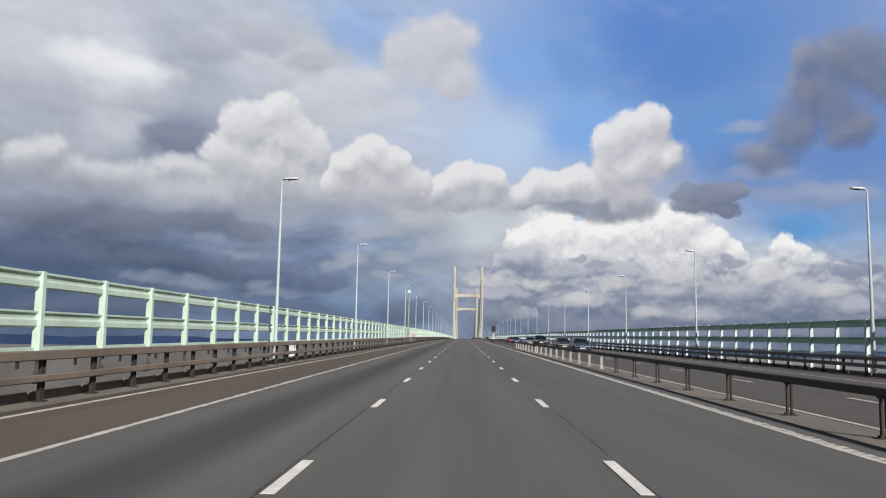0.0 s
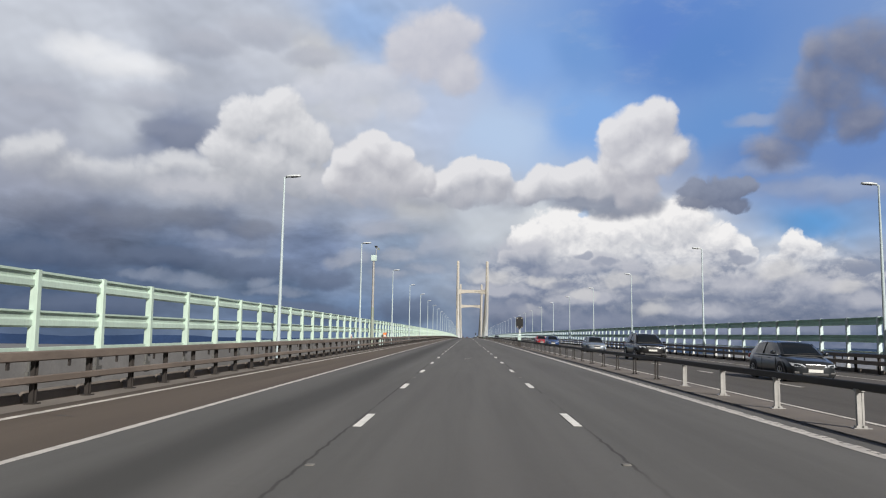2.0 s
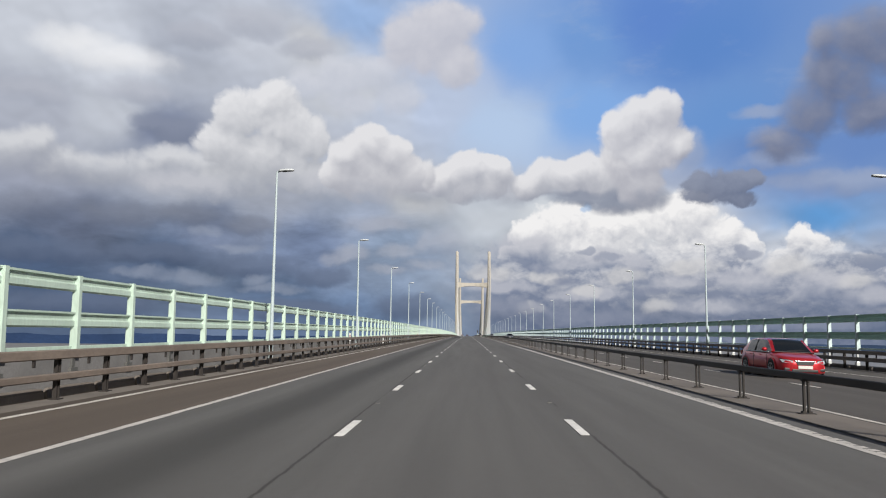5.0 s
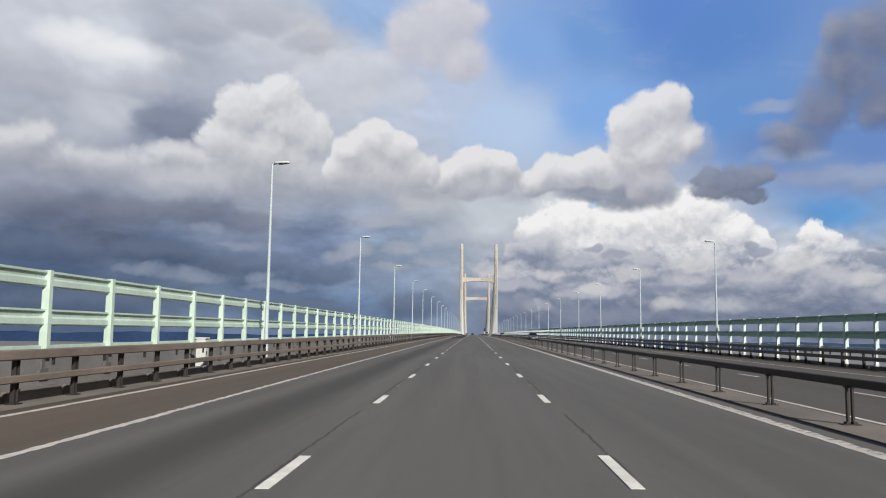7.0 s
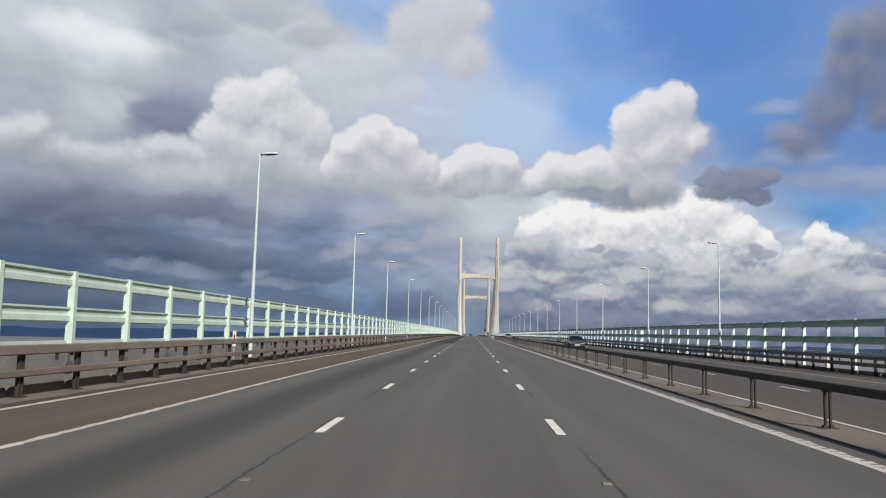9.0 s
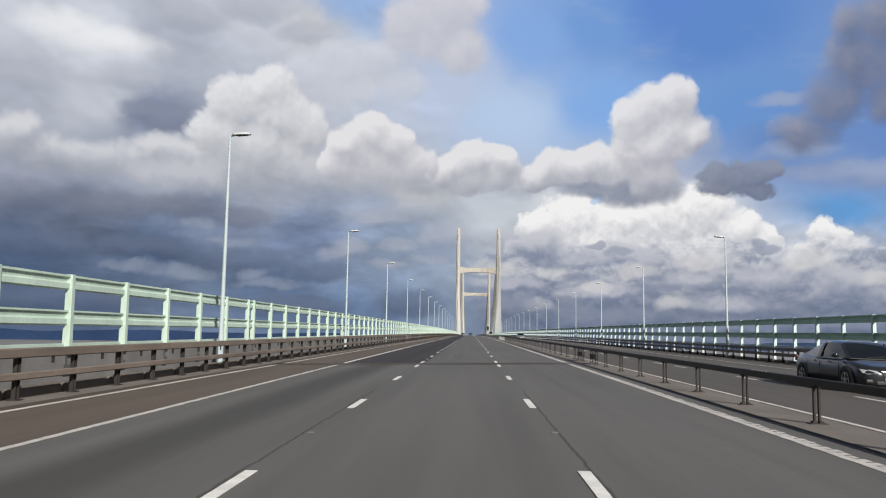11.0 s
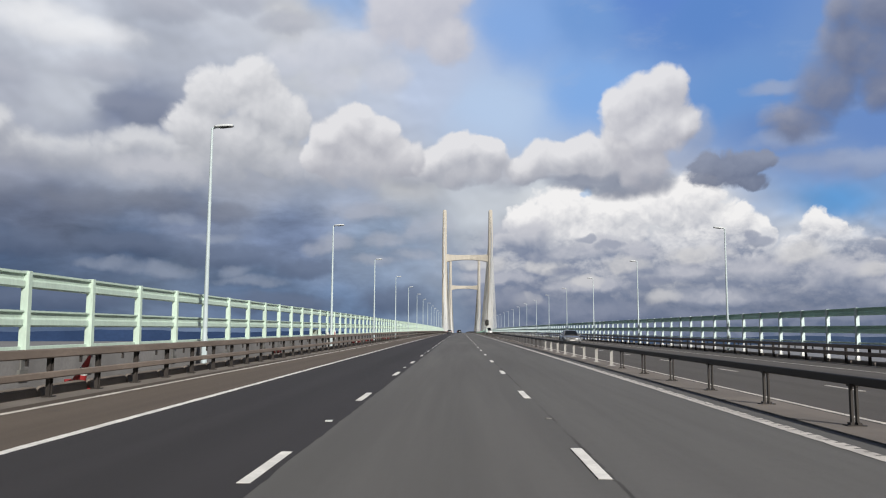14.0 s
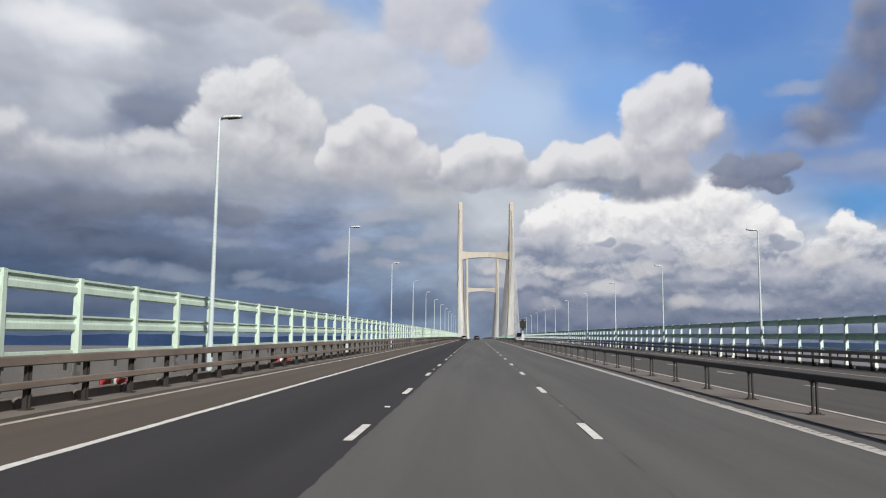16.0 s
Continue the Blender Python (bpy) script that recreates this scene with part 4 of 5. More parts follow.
def car(name, m, paint, label, style="hatchback"):
    """A car facing -y: lofted lower body, rounded cabin of glass and painted roof, lights, wheels and trim."""
    suv, van, saloon = style == "suv", style == "van", style == "saloon"
    th = tagged(empty(name, m), label, "van" if van else "car")
    L, W, H = {"suv": (4.6, 0.96, 1.73), "van": (5.0, 0.98, 1.98), "saloon": (4.62, 0.93, 1.47), "hatchback": (4.34, 0.90, 1.47)}[style]
    f, r = -L / 2, L / 2
    belt = {"suv": 1.12, "van": 1.12, "saloon": 0.94, "hatchback": 0.95}[style]
    nose = {"suv": 0.98, "van": 0.95, "saloon": 0.72, "hatchback": 0.74}[style]
    wr = 0.37 if suv else 0.325
    low = 0.30 if suv else 0.19
    bm = BM()
    st = [(f - 0.02, 0.50, low + 0.12, nose - 0.16), (f + 0.02, 0.66, low + 0.06, nose - 0.08), (f + 0.08, 0.79, low + 0.02, nose - 0.02), (f + 0.22, 0.88, low, nose + 0.03), (f + 0.50, 0.955, low, nose + 0.09), (f + 0.85, 0.985, low, belt - 0.05), (f + 1.15, 0.99, low, belt),
          (-0.2, 1.0, low, belt + 0.01), (r - 1.3, 1.0, low, belt + 0.03), (r - 0.75, 0.985, low, belt + 0.06), (r - 0.3, 0.95, low + 0.04, belt + 0.07), (r - 0.08, 0.88, low + 0.10, belt + 0.03), (r, 0.76, low + 0.18, belt - 0.06)]
    ring_loft(bm, [section(y, w * W, a, c_) for y, w, a, c_ in st])
    part("body", bm, paint, th, smooth=True)
    # cabin
    cowl = f + (0.80 if van else 1.00)
    tail = r - (0.06 if van else 0.55 if saloon else 0.10)
    sc = 0.45 if van else 0.86
    rake = 0.25 if van else 0.95 if saloon else 0.42
    cabin = [(cowl, belt + 0.01, 0.84, 0.80), (cowl + 0.35 * sc, belt + (H - belt) * 0.44, 0.89, 0.74), (cowl + 0.75 * sc, belt + (H - belt) * 0.86, 0.91, 0.68), (cowl + sc, H - 0.03, 0.915, 0.665), (cowl + sc + 0.45, H, 0.92, 0.67),
             (tail - rake - 0.75, H - 0.005, 0.92, 0.67), (tail - rake - 0.25, H - 0.035, 0.91, 0.66), (tail - rake, H - 0.085, 0.90, 0.65), (tail - rake * 0.45, belt + (H - belt) * 0.52, 0.88, 0.68), (tail, belt + 0.09, 0.84, 0.76)]
    rings = []
    for y, zt, wb, wt in cabin:
        zb = belt - 0.02
        h = zt - zb
        kk = min(1.0, h / 0.3)
        wb, wt = wb * W, wt * W + (wb - wt) * W * (1 - kk)
        half = [(wb, zb), (wb + (wt - wb) * 0.42, zb + h * 0.52), (wt + 0.03 * kk, zt - 0.055 * kk), (wt - 0.07, zt - 0.008), (wt * 0.4, zt + 0.012)]
        rings.append([(px, y, pz) for px, pz in half] + [(-px, y, pz) for px, pz in half[::-1]])
    glass, roof = BM(), BM()
    for i in range(len(rings) - 1):
        screen = i < 3 or i >= 7
        for j in range(9):
            side = j in (0, 1, 7, 8)
            painted = (not screen and not side) or (side and i >= 6 and not van) or (screen and j in (2, 6) and i < 3)
            b_ = roof if painted else glass
            vs = [b_.verts.new(p_) for p_ in (rings[i][j], rings[i][j + 1], rings[i + 1][j + 1], rings[i + 1][j])]
            b_.faces.new(vs)
    for b_ in (glass, roof):
        bmesh.ops.remove_doubles(b_, verts=b_.verts, dist=0.0008)
        bmesh.ops.recalc_face_normals(b_, faces=b_.faces)
    part("window_glass", glass, M_GLASS, th, "dark tinted windows", smooth=True)
    part("roof", roof, paint, th, smooth=True)
    mid = (cowl + tail) / 2 + 0.05
    for sx in (-1, 1):
        part("pillar", tube(BM(), (sx * W * 0.85, cowl + 0.05, belt), (sx * W * 0.70, cowl + 0.92 * sc, H - 0.07), 0.032, 0.026, 8), paint, th)
        part("pillar", tube(BM(), (sx * W * 0.92, mid, belt), (sx * W * 0.705, mid + 0.05, H - 0.06), 0.035, 0.028, 8), M_TRIM, th, "black door pillar")
        part("waist_trim", box(BM(), sx * W * 0.93 - 0.012, sx * W * 0.93 + 0.012, cowl + 0.25, tail - rake - 0.1, belt - 0.025, belt + 0.005, 0.005), M_TRIM if suv else M_RIM, th)
        bm = BM()
        rr_ = [[(sx * (W - 0.03) + ax * 0.10, cowl + yy_, belt + 0.09 + az_ * 0.075) for ax, az_ in [(1 + math.cos(q), math.sin(q)) if sx > 0 else (-1 - math.cos(q), math.sin(q)) for q in [math.tau * k_ / 10 for k_ in range(10)]]] for yy_ in (0.24, 0.28, 0.36, 0.40)]
        for q_, kq in ((0, 0.72), (3, 0.9)):
            cx_ = sum(p_[0] for p_ in rr_[q_]) / 10
            rr_[q_] = [(cx_ + (p_[0] - cx_) * kq, p_[1], belt + 0.09 + (p_[2] - belt - 0.09) * kq) for p_ in rr_[q_]]
        ring_loft(bm, rr_)
        mi = part("mirror", bm, paint, th, smooth=True)
        part("mirror_glass", box(BM(), sx * (W + 0.07) - 0.06, sx * (W + 0.07) + 0.06, cowl + 0.40, cowl + 0.405, belt + 0.04, belt + 0.14), M_GLASS, mi)
        # swept headlight with a dark bezel
        zl = nose - 0.13
        def lens(k, dy):
            return [[(sx * W * 0.46, f - 0.015 + dy, zl - 0.01 - k), (sx * W * 0.74, f + 0.05 + dy, zl - 0.045 - k), (sx * W * 0.86, f + 0.16 + dy, zl - 0.01 - k), (sx * W * 0.90, f + 0.28 + dy, zl + 0.10 + k), (sx * W * 0.72, f + 0.08 + dy, zl + 0.075 + k), (sx * W * 0.50, f + 0.01 + dy, zl + 0.05 + k)],
                    [(sx * W * 0.46, f + 0.16 + dy, zl - 0.01), (sx * W * 0.74, f + 0.22 + dy, zl - 0.03), (sx * W * 0.84, f + 0.34 + dy, zl), (sx * W * 0.88, f + 0.46 + dy, zl + 0.12), (sx * W * 0.70, f + 0.26 + dy, zl + 0.10), (sx * W * 0.50, f + 0.18 + dy, zl + 0.07)]]
        part("headlight_bezel", ring_loft(BM(), lens(0.018, -0.004)), M_TRIM, th)
        part("headlight", ring_loft(BM(), lens(0.0, -0.012)), M_LIGHT, th, "clear headlight")
        part("fog_light", box(BM(), sx * W * 0.68 - 0.12, sx * W * 0.68 + 0.12, f + 0.01, f + 0.12, low + 0.11, low + 0.21, 0.03), M_TRIM, th)
        part("tail_light", box(BM(), sx * W * 0.77 - 0.13, sx * W * 0.77 + 0.13, r - 0.16, r + 0.0, belt - 0.18, belt - 0.0, 0.03), M_TAIL, th, "red tail light")
        for hy in (mid - 0.75, mid + 0.25):
            part("door_handle", box(BM(), sx * W * 0.995 - 0.015, sx * W * 0.995 + 0.015, hy, hy + 0.18, belt - 0.13, belt - 0.10, 0.006), paint, th)
        for dy_ in (mid - 0.02, cowl + 0.30, mid + 0.88):
            part("door_gap", box(BM(), sx * W * 0.996 - 0.006, sx * W * 0.996 + 0.006, dy_ - 0.006, dy_ + 0.006, low + 0.12, belt - 0.08), M_TRIM, th)
        for yy in (f + 0.86, r - 0.82):
            pts = [(math.cos(a), math.sin(a)) for a in [math.pi * (q / 12 * 1.16 - 0.08) for q in range(13)]]
            bm = BM()
            bmesh.ops.create_circle(bm, cap_ends=True, segments=24, radius=wr + 0.055, matrix=Matrix.Translation((sx * W * 0.999, yy, wr + 0.01)) @ Matrix.Rotation(math.pi / 2, 4, "Y"))
            part("wheel_well", bm, M_TRIM, th)
            bm = BM()
            ring_loft(bm, [[(sx * (W - 0.05), yy + ra * cx, wr + 0.01 + ra * cz) for ra in (wr + 0.045,)] + [(sx * (W + 0.012), yy + ra * cx, wr + 0.01 + ra * cz) for ra in (wr + 0.045, wr + 0.08)] + [(sx * (W - 0.05), yy + (wr + 0.08) * cx, wr + 0.01 + (wr + 0.08) * cz)] for cx, cz in pts])
            part("wheel_arch", bm, M_TRIM if suv else paint, th)
            bm = BM()
            ring_loft(bm, [[(sx * xw, yy + rw * math.cos(q), wr + rw * math.sin(q)) for q in [math.tau * k_ / 24 for k_ in range(24)]] for xw, rw in ((W - 0.20, wr - 0.02), (W - 0.18, wr), (W - 0.01, wr), (W + 0.014, wr - 0.025), (W + 0.014, wr * 0.70))])
            wh = part("wheel", bm, M_TYRE, th, "black tyre")
            bm = BM()
            tube(bm, (sx * (W + 0.002), yy, wr), (sx * (W + 0.02), yy, wr), 0.06, 0.05, 12)
            for q in range(5):
                a = math.tau * q / 5 + 0.3
                tube(bm, (sx * (W + 0.010), yy, wr), (sx * (W + 0.012), yy + wr * 0.68 * math.cos(a), wr + wr * 0.68 * math.sin(a)), 0.032, 0.024, 6)
            ring_loft(bm, [[(sx * xw, yy + rw * math.cos(q), wr + rw * math.sin(q)) for q in [math.tau * k_ / 20 for k_ in range(20)]] for xw, rw in ((W - 0.03, wr * 0.71), (W + 0.018, wr * 0.71), (W + 0.018, wr * 0.63), (W - 0.03, wr * 0.62))])
            part("rim", bm, M_RIM, wh, "grey alloy rim")
    gz = nose - 0.16
    bm = BM()
    ring_loft(bm, [[(-W * 0.42, f - 0.035, gz + 0.10), (W * 0.42, f - 0.035, gz + 0.10), (W * 0.30, f - 0.04, gz - 0.07), (-W * 0.30, f - 0.04, gz - 0.07)], [(-W * 0.42, f + 0.08, gz + 0.10), (W * 0.42, f + 0.08, gz + 0.10), (W * 0.30, f + 0.08, gz - 0.07), (-W * 0.30, f + 0.08, gz - 0.07)]])
    part("grille", bm, M_TRIM, th)
    part("grille_bar", box(BM(), -W * 0.40, W * 0.40, f - 0.048, f - 0.03, gz + 0.055, gz + 0.080, 0.006), M_RIM, th, "bright grille bar")
    part("lower_grille", box(BM(), -W * 0.52, W * 0.52, f - 0.025, f + 0.08, low + 0.07, low + 0.17, 0.02), M_TRIM, th)
    part("number_plate", box(BM(), -0.26, 0.26, f - 0.055, f - 0.03, gz - 0.20, gz - 0.09, 0.004), M_PLATE, th, "pale plate")
    part("number_plate", box(BM(), -0.26, 0.26, r - 0.005, r + 0.012, 0.66, 0.77, 0.004), M_PLATE, th, "pale plate")
    part("sill", box(BM(), -W * 0.95, W * 0.95, f + 1.25, r - 1.2, low - 0.03, low + 0.05, 0.02), M_TRIM, th)
    part("bonnet_gap", box(BM(), -W * 0.80, W * 0.80, cowl - 0.06, cowl - 0.02, belt + 0.0, belt + 0.026), M_TRIM, th)
    for sx in (-1, 1):
        part("wiper", tube(BM(), (sx * 0.10 - 0.12, cowl + 0.02, belt + 0.05), (sx * 0.10 + 0.42, cowl + 0.10, belt + 0.105), 0.010, 0.008, 5), M_TRIM, th)
        if suv:
            part("roof_rail", tube(BM(), (sx * W * 0.62, cowl + sc + 0.2, H + 0.012), (sx * W * 0.62, tail - rake - 0.2, H - 0.01), 0.02, 0.02, 6), M_RIM, th)
    return th


P_SILVER, P_DARK, P_BLUE = car_paint("paint_silver", (0.24, 0.28, 0.34)), car_paint("paint_dark", (0.030, 0.034, 0.040)), car_paint("paint_blue", (0.018, 0.060, 0.20))
P_STEEL = car_paint("paint_steel", (0.20, 0.205, 0.215))
P_NAVY = car_paint("paint_navy", (0.012, 0.022, 0.060))
P_RED, P_WHITE, P_GREY = car_paint("paint_red", (0.50, 0.02, 0.03)), car_paint("paint_white", (0.72, 0.72, 0.72)), car_paint("paint_grey", (0.12, 0.125, 0.13))
P_BLACK = car_paint("paint_black", (0.012, 0.012, 0.014))
for x, y, paint, lab, style in (
        (14.2, 82.5, P_NAVY, "dark navy hatchback car on the opposite carriageway", "hatchback"),
        (14.2, 97.0, P_DARK, "dark grey hatchback car following another on the opposite carriageway", "hatchback"),
        (13.6, 118.8, P_BLACK, "black sport utility car on the opposite carriageway", "suv"),
        (14.2, 143.3, P_SILVER, "silver-blue hatchback car on the opposite carriageway", "hatchback"),
        (14.2, 181.0, P_BLUE, "blue hatchback car on the opposite carriageway", "hatchback"),
        (14.2, 198.0, P_RED, "red hatchback car on the opposite carriageway", "hatchback"),
        (14.2, 393.0, P_DARK, "dark grey saloon car on the opposite carriageway", "saloon"),
        (14.2, 555.9, P_STEEL, "silver-grey saloon car on the opposite carriageway", "saloon"),
        (10.6, 700.0, P_WHITE, "white van on the opposite carriageway", "van")):
    z = math.degrees(math.atan(-0.028))
    car("white_van" if style == "van" else "car", pose(x, y, deck_z(x, y) + 0.004, tilt(y), -z, 0), paint, lab, style)
for x, y, paint, lab in ((-1.85, 770.0, P_GREY, "dark grey car ahead in the slow lane"), (1.9, 788.0, P_DARK, "black car ahead in the middle lane")):
    car("car", pose(x, y, deck_z(x, y) + 0.004, 0, 0, 180) @ pose(0, 0, 0, -tilt(y)), paint, lab, "hatchback")

# ---- sky: a far dome ahead; tones and cloud masses by azimuth and elevation in degrees ----
SKY_R, SKY_Y = 4700.0, 235.0
m_sky, n, l, b = nodes_of("sky_clouds")
n.remove(b)
em = n.new("ShaderNodeEmission")
l.new(em.outputs[0], n["Material Output"].inputs[0])

# azimuth, elevation and screen colour of the broad tones
LEFT_TONES = ((-8.9, 23.3, 150, 178, 222), (-32.3, 19.7, 197, 202, 215), (-26.3, 19.3, 208, 213, 226), (-21.5, 20.4, 170, 176, 192), (-16.7, 21.7, 196, 201, 215), (-11.7, 21.7, 197, 199, 207), (-9.1, 18.3, 200, 203, 212), (-31.0, 15.3, 172, 177, 193), (-22.3, 14.4, 122, 132, 159), (-26.1, 15.3, 190, 195, 208), (-30.7, 10.6, 154, 159, 177), (-22.1, 11.0, 170, 175, 190), (-11.9, 14.2, 184, 190, 206), (-6.0, 16.4, 188, 197, 217))
STORM_TONES = ((-15.0, 10.1, 160, 165, 180), (-28.1, 8.0, 105, 113, 134), (-18.9, 7.7, 119, 128, 150), (-30.3, 5.1, 79, 95, 122), (-22.2, 5.7, 87, 102, 128), (-11.7, 7.0, 124, 137, 165), (-7.6, 9.6, 158, 167, 187), (-5.0, 6.5, 140, 154, 176), (-20.3, 3.9, 107, 121, 144), (-27.1, 2.4, 81, 96, 121), (-13.9, 2.6, 97, 114, 141), (-7.8, 1.7, 108, 127, 156), (-2.0, 5.3, 148, 161, 183), (-0.3, 2.0, 130, 147, 172))
BLUE_TONES = ((-3.4, 16.9, 184, 197, 224), (-1.8, 20.1, 186, 197, 222), (3.8, 21.3, 132, 169, 226), (2.6, 15.9, 180, 201, 233), (9.0, 21.9, 114, 154, 214), (9.3, 16.8, 130, 171, 229), (17.1, 21.2, 94, 136, 203), (18.8, 15.7, 106, 148, 209), (22.4, 13.3, 102, 137, 196), (24.4, 10.5, 126, 151, 198), (24.6, 8.2, 92, 150, 210), (27.8, 13.0, 106, 139, 198), (-4.2, 10.3, 182, 184, 191), (14.3, 23.0, 96, 135, 206))
BANK_TONES = ((6.8, 8.5, 214, 218, 225), (14.8, 8.7, 238, 238, 240), (23.5, 6.6, 210, 214, 224), (4.7, 6.4, 154, 162, 181), (10.8, 5.2, 164, 171, 190), (19.6, 4.8, 166, 171, 188), (25.5, 4.0, 144, 151, 172), (4.7, 3.1, 105, 118, 147), (14.7, 2.7, 131, 139, 154), (10.4, 1.1, 93, 109, 142), (22.0, 1.5, 103, 115, 141), (26.7, 1.7, 115, 126, 149), (1.8, 8.3, 196, 202, 213))

BANK = ((3.4, 6.6, 1.3, 0.7), (4.9, 8.0, 1.9, 1.4), (7.2, 8.6, 2.9, 1.8), (10.9, 8.5, 3.0, 1.7), (14.0, 9.0, 2.5, 1.6), (16.0, 9.1, 2.2, 1.8), (18.4, 7.5, 2.0, 1.6), (19.9, 6.6, 1.3, 1.6), (22.2, 5.4, 1.4, 1.4), (23.8, 6.6, 1.4, 1.6), (25.3, 5.5, 1.5, 1.4), (27.0, 4.8, 2.3, 1.3), (16.7, 6.3, 3.8, 1.8), (8.8, 7.0, 5.2, 1.6))
BLUE_HOLE = ((8.9, 10.0, 0.55, 0.5), (8.6, 9.7, 0.4, 0.35))
GREYS = ((4.4, 6.9, 2.9, 1.2), (6.5, 5.6, 2.6, 0.7), (9.9, 6.0, 1.9, 0.8), (12.3, 5.7, 1.5, 0.7), (14.6, 4.2, 3.2, 0.8), (20.0, 4.4, 2.4, 0.9), (24.6, 4.1, 2.2, 1.0), (17.3, 2.6, 3.7, 0.7), (2.6, 4.0, 2.7, 0.6), (27.2, 3.1, 2.0, 0.9), (9.0, 3.4, 3.2, 0.5))
CREAM = ((1.8, 5.0, 1.8, 0.6), (6.0, 4.7, 1.6, 0.5), (4.6, 2.4, 1.0, 0.4), (13.9, 2.5, 1.0, 0.5), (16.4, 5.4, 1.8, 0.7), (22.6, 5.3, 1.4, 0.8), (11.4, 4.7, 1.5, 0.6), (26.6, 4.2, 1.2, 0.5), (8.8, 3.6, 1.3, 0.4))
DARK_BARS = ((3.0, 2.4, 2.6, 0.8), (9.2, 1.6, 4.2, 0.8), (17.5, 1.2, 4.0, 0.5), (24.5, 1.4, 3.5, 0.5), (7.2, 4.4, 1.2, 0.3), (13.2, 3.6, 1.4, 0.3))
BASE_DARK = ((-30.5, 8.6, 3.4, 1.1), (-25.5, 8.4, 3.4, 1.0), (-20.8, 8.7, 2.8, 0.9), (-16.4, 8.3, 2.4, 0.7))
DARK_LOW = ((-29.5, 5.6, 4.2, 1.0), (-22.5, 5.7, 4.0, 0.9), (-16.0, 5.2, 3.8, 0.9), (-10.8, 4.6, 2.6, 0.8), (-27.0, 2.2, 5.5, 0.8), (-13.0, 2.2, 5.0, 0.8), (-4.5, 2.4, 3.0, 1.1))
CUM_LEFT = ((-14.9, 17.3, 2.0, 1.6), (-17.3, 16.2, 2.2, 1.9), (-14, 15.7, 2.5, 2), (-12.1, 14.6, 1.6, 1.7), (-18.4, 13.9, 2.2, 1.8), (-15.6, 13.1, 3.2, 2), (-12.9, 12.1, 2.3, 1.4), (-17.5, 11.4, 3.2, 1.4))
CUM_LOW = ((-20.7, 12, 2.7, 1.4), (-24, 11.6, 2.9, 1.3), (-27.3, 11.3, 2.8, 1.3), (-30.8, 12.9, 1.5, 1.1), (-32, 11.8, 1.6, 1.4), (-29.5, 11.4, 2, 1.5), (-22.2, 12.7, 1.9, 1))
GLOW = ((-26.2, 19.0, 3.4, 0.9), (-28.6, 19.6, 2.4, 0.9))
SCRAP = ((20.0, 6.3, 0.9, 0.35), (19.7, 6.7, 0.45, 0.4), (10.4, 6.1, 1.2, 0.35), (8.8, 6.6, 0.8, 0.3))
CUM_MID = ((-7.6, 14.7, 1.9, 1.5), (-9.0, 13.8, 1.9, 1.7), (-6.0, 14.0, 1.9, 1.5), (-4.2, 12.4, 1.9, 1.6), (-7.2, 12.0, 3.0, 2.0), (-9.9, 12.2, 1.6, 1.5))
BRIDGE = ((-10.4, 11.4, 2.2, 1.5), (-3.4, 11.6, 2.4, 1.3), (3.2, 11.2, 2.4, 1.1), (9.4, 11.2, 2.4, 1.2), (-21.0, 10.6, 3.4, 1.2))
CUM_ROW = ((0.2, 12.8, 1.8, 1.5), (2.0, 12.4, 1.6, 1.6), (-1.0, 12.4, 1.5, 1.2), (-2.3, 11.9, 1.3, 1.0), (0.5, 11.4, 3.0, 1.2), (5.8, 12.3, 1.7, 1.6), (7.2, 12.1, 1.7, 1.5), (8.7, 12.7, 1.6, 1.6), (10.3, 11.9, 2.2, 1.8), (4.7, 11.6, 1.7, 1.2))
CUM_TOWER = ((11.5, 15.1, 1.7, 2.0), (12.9, 16.3, 2.1, 1.7), (14.6, 16.8, 1.5, 1.7), (14.1, 14.5, 2.4, 2.4), (12.1, 13.0, 2.4, 2.0), (15.4, 14.1, 1.4, 1.6), (12.9, 11.3, 1.8, 1.8))
TOWER_SHADE = ((16.1, 13.5, 1.6, 1.8), (15.1, 12.1, 1.9, 1.4))
FRAG = ((17.2, 10.9, 1.6, 1.3), (18.8, 11.0, 1.8, 1.2), (20.1, 11.3, 1.3, 0.8), (19.6, 10.1, 1.4, 0.6))
UNDER = ((11.2, 10.2, 2.2, 0.9), (13.2, 10.4, 1.7, 0.9), (8.2, 10.6, 2.0, 0.6))
UPPER = ((31.4, 18.6, 3.0, 3.2), (28.1, 19.7, 2.9, 2.7), (26.0, 17.7, 2.5, 2.1), (24.4, 15.6, 2.1, 2.0), (22.6, 13.7, 2.3, 1.5), (28.1, 15.5, 1.9, 2.1), (25.5, 20.1, 1.0, 1.4))
WISP = ((24.4, 11.0, 3.8, 0.7), (27.2, 10.7, 2.6, 0.8), (22.0, 12.6, 2.4, 0.7), (21.2, 16.0, 1.6, 0.5))
PALE = ((-3.8, 22.1, 3.4, 2.8), (-1.8, 23.3, 3, 2), (-1, 20.5, 2.1, 1.9))
STREAK = ((-20.6, 4.1, 2.2, 0.5), (-23.4, 4.3, 1.6, 0.35), (-14.4, 3.6, 2.0, 0.35), (-15.6, 4.2, 0.9, 0.4), (-19.4, 7.6, 0.9, 0.4), (-17.0, 6.5, 1.6, 0.3))
LUMPS = ((-8.7, 6.4, 1.4, 0.7), (-9.6, 5.9, 1.2, 0.5), (-5.2, 6.6, 1.5, 0.7), (-3.5, 5.6, 1.8, 0.5), (-5.6, 5.1, 1.8, 0.4), (-2.2, 7.2, 2.0, 1.0), (-6.6, 8.6, 2.4, 0.7))
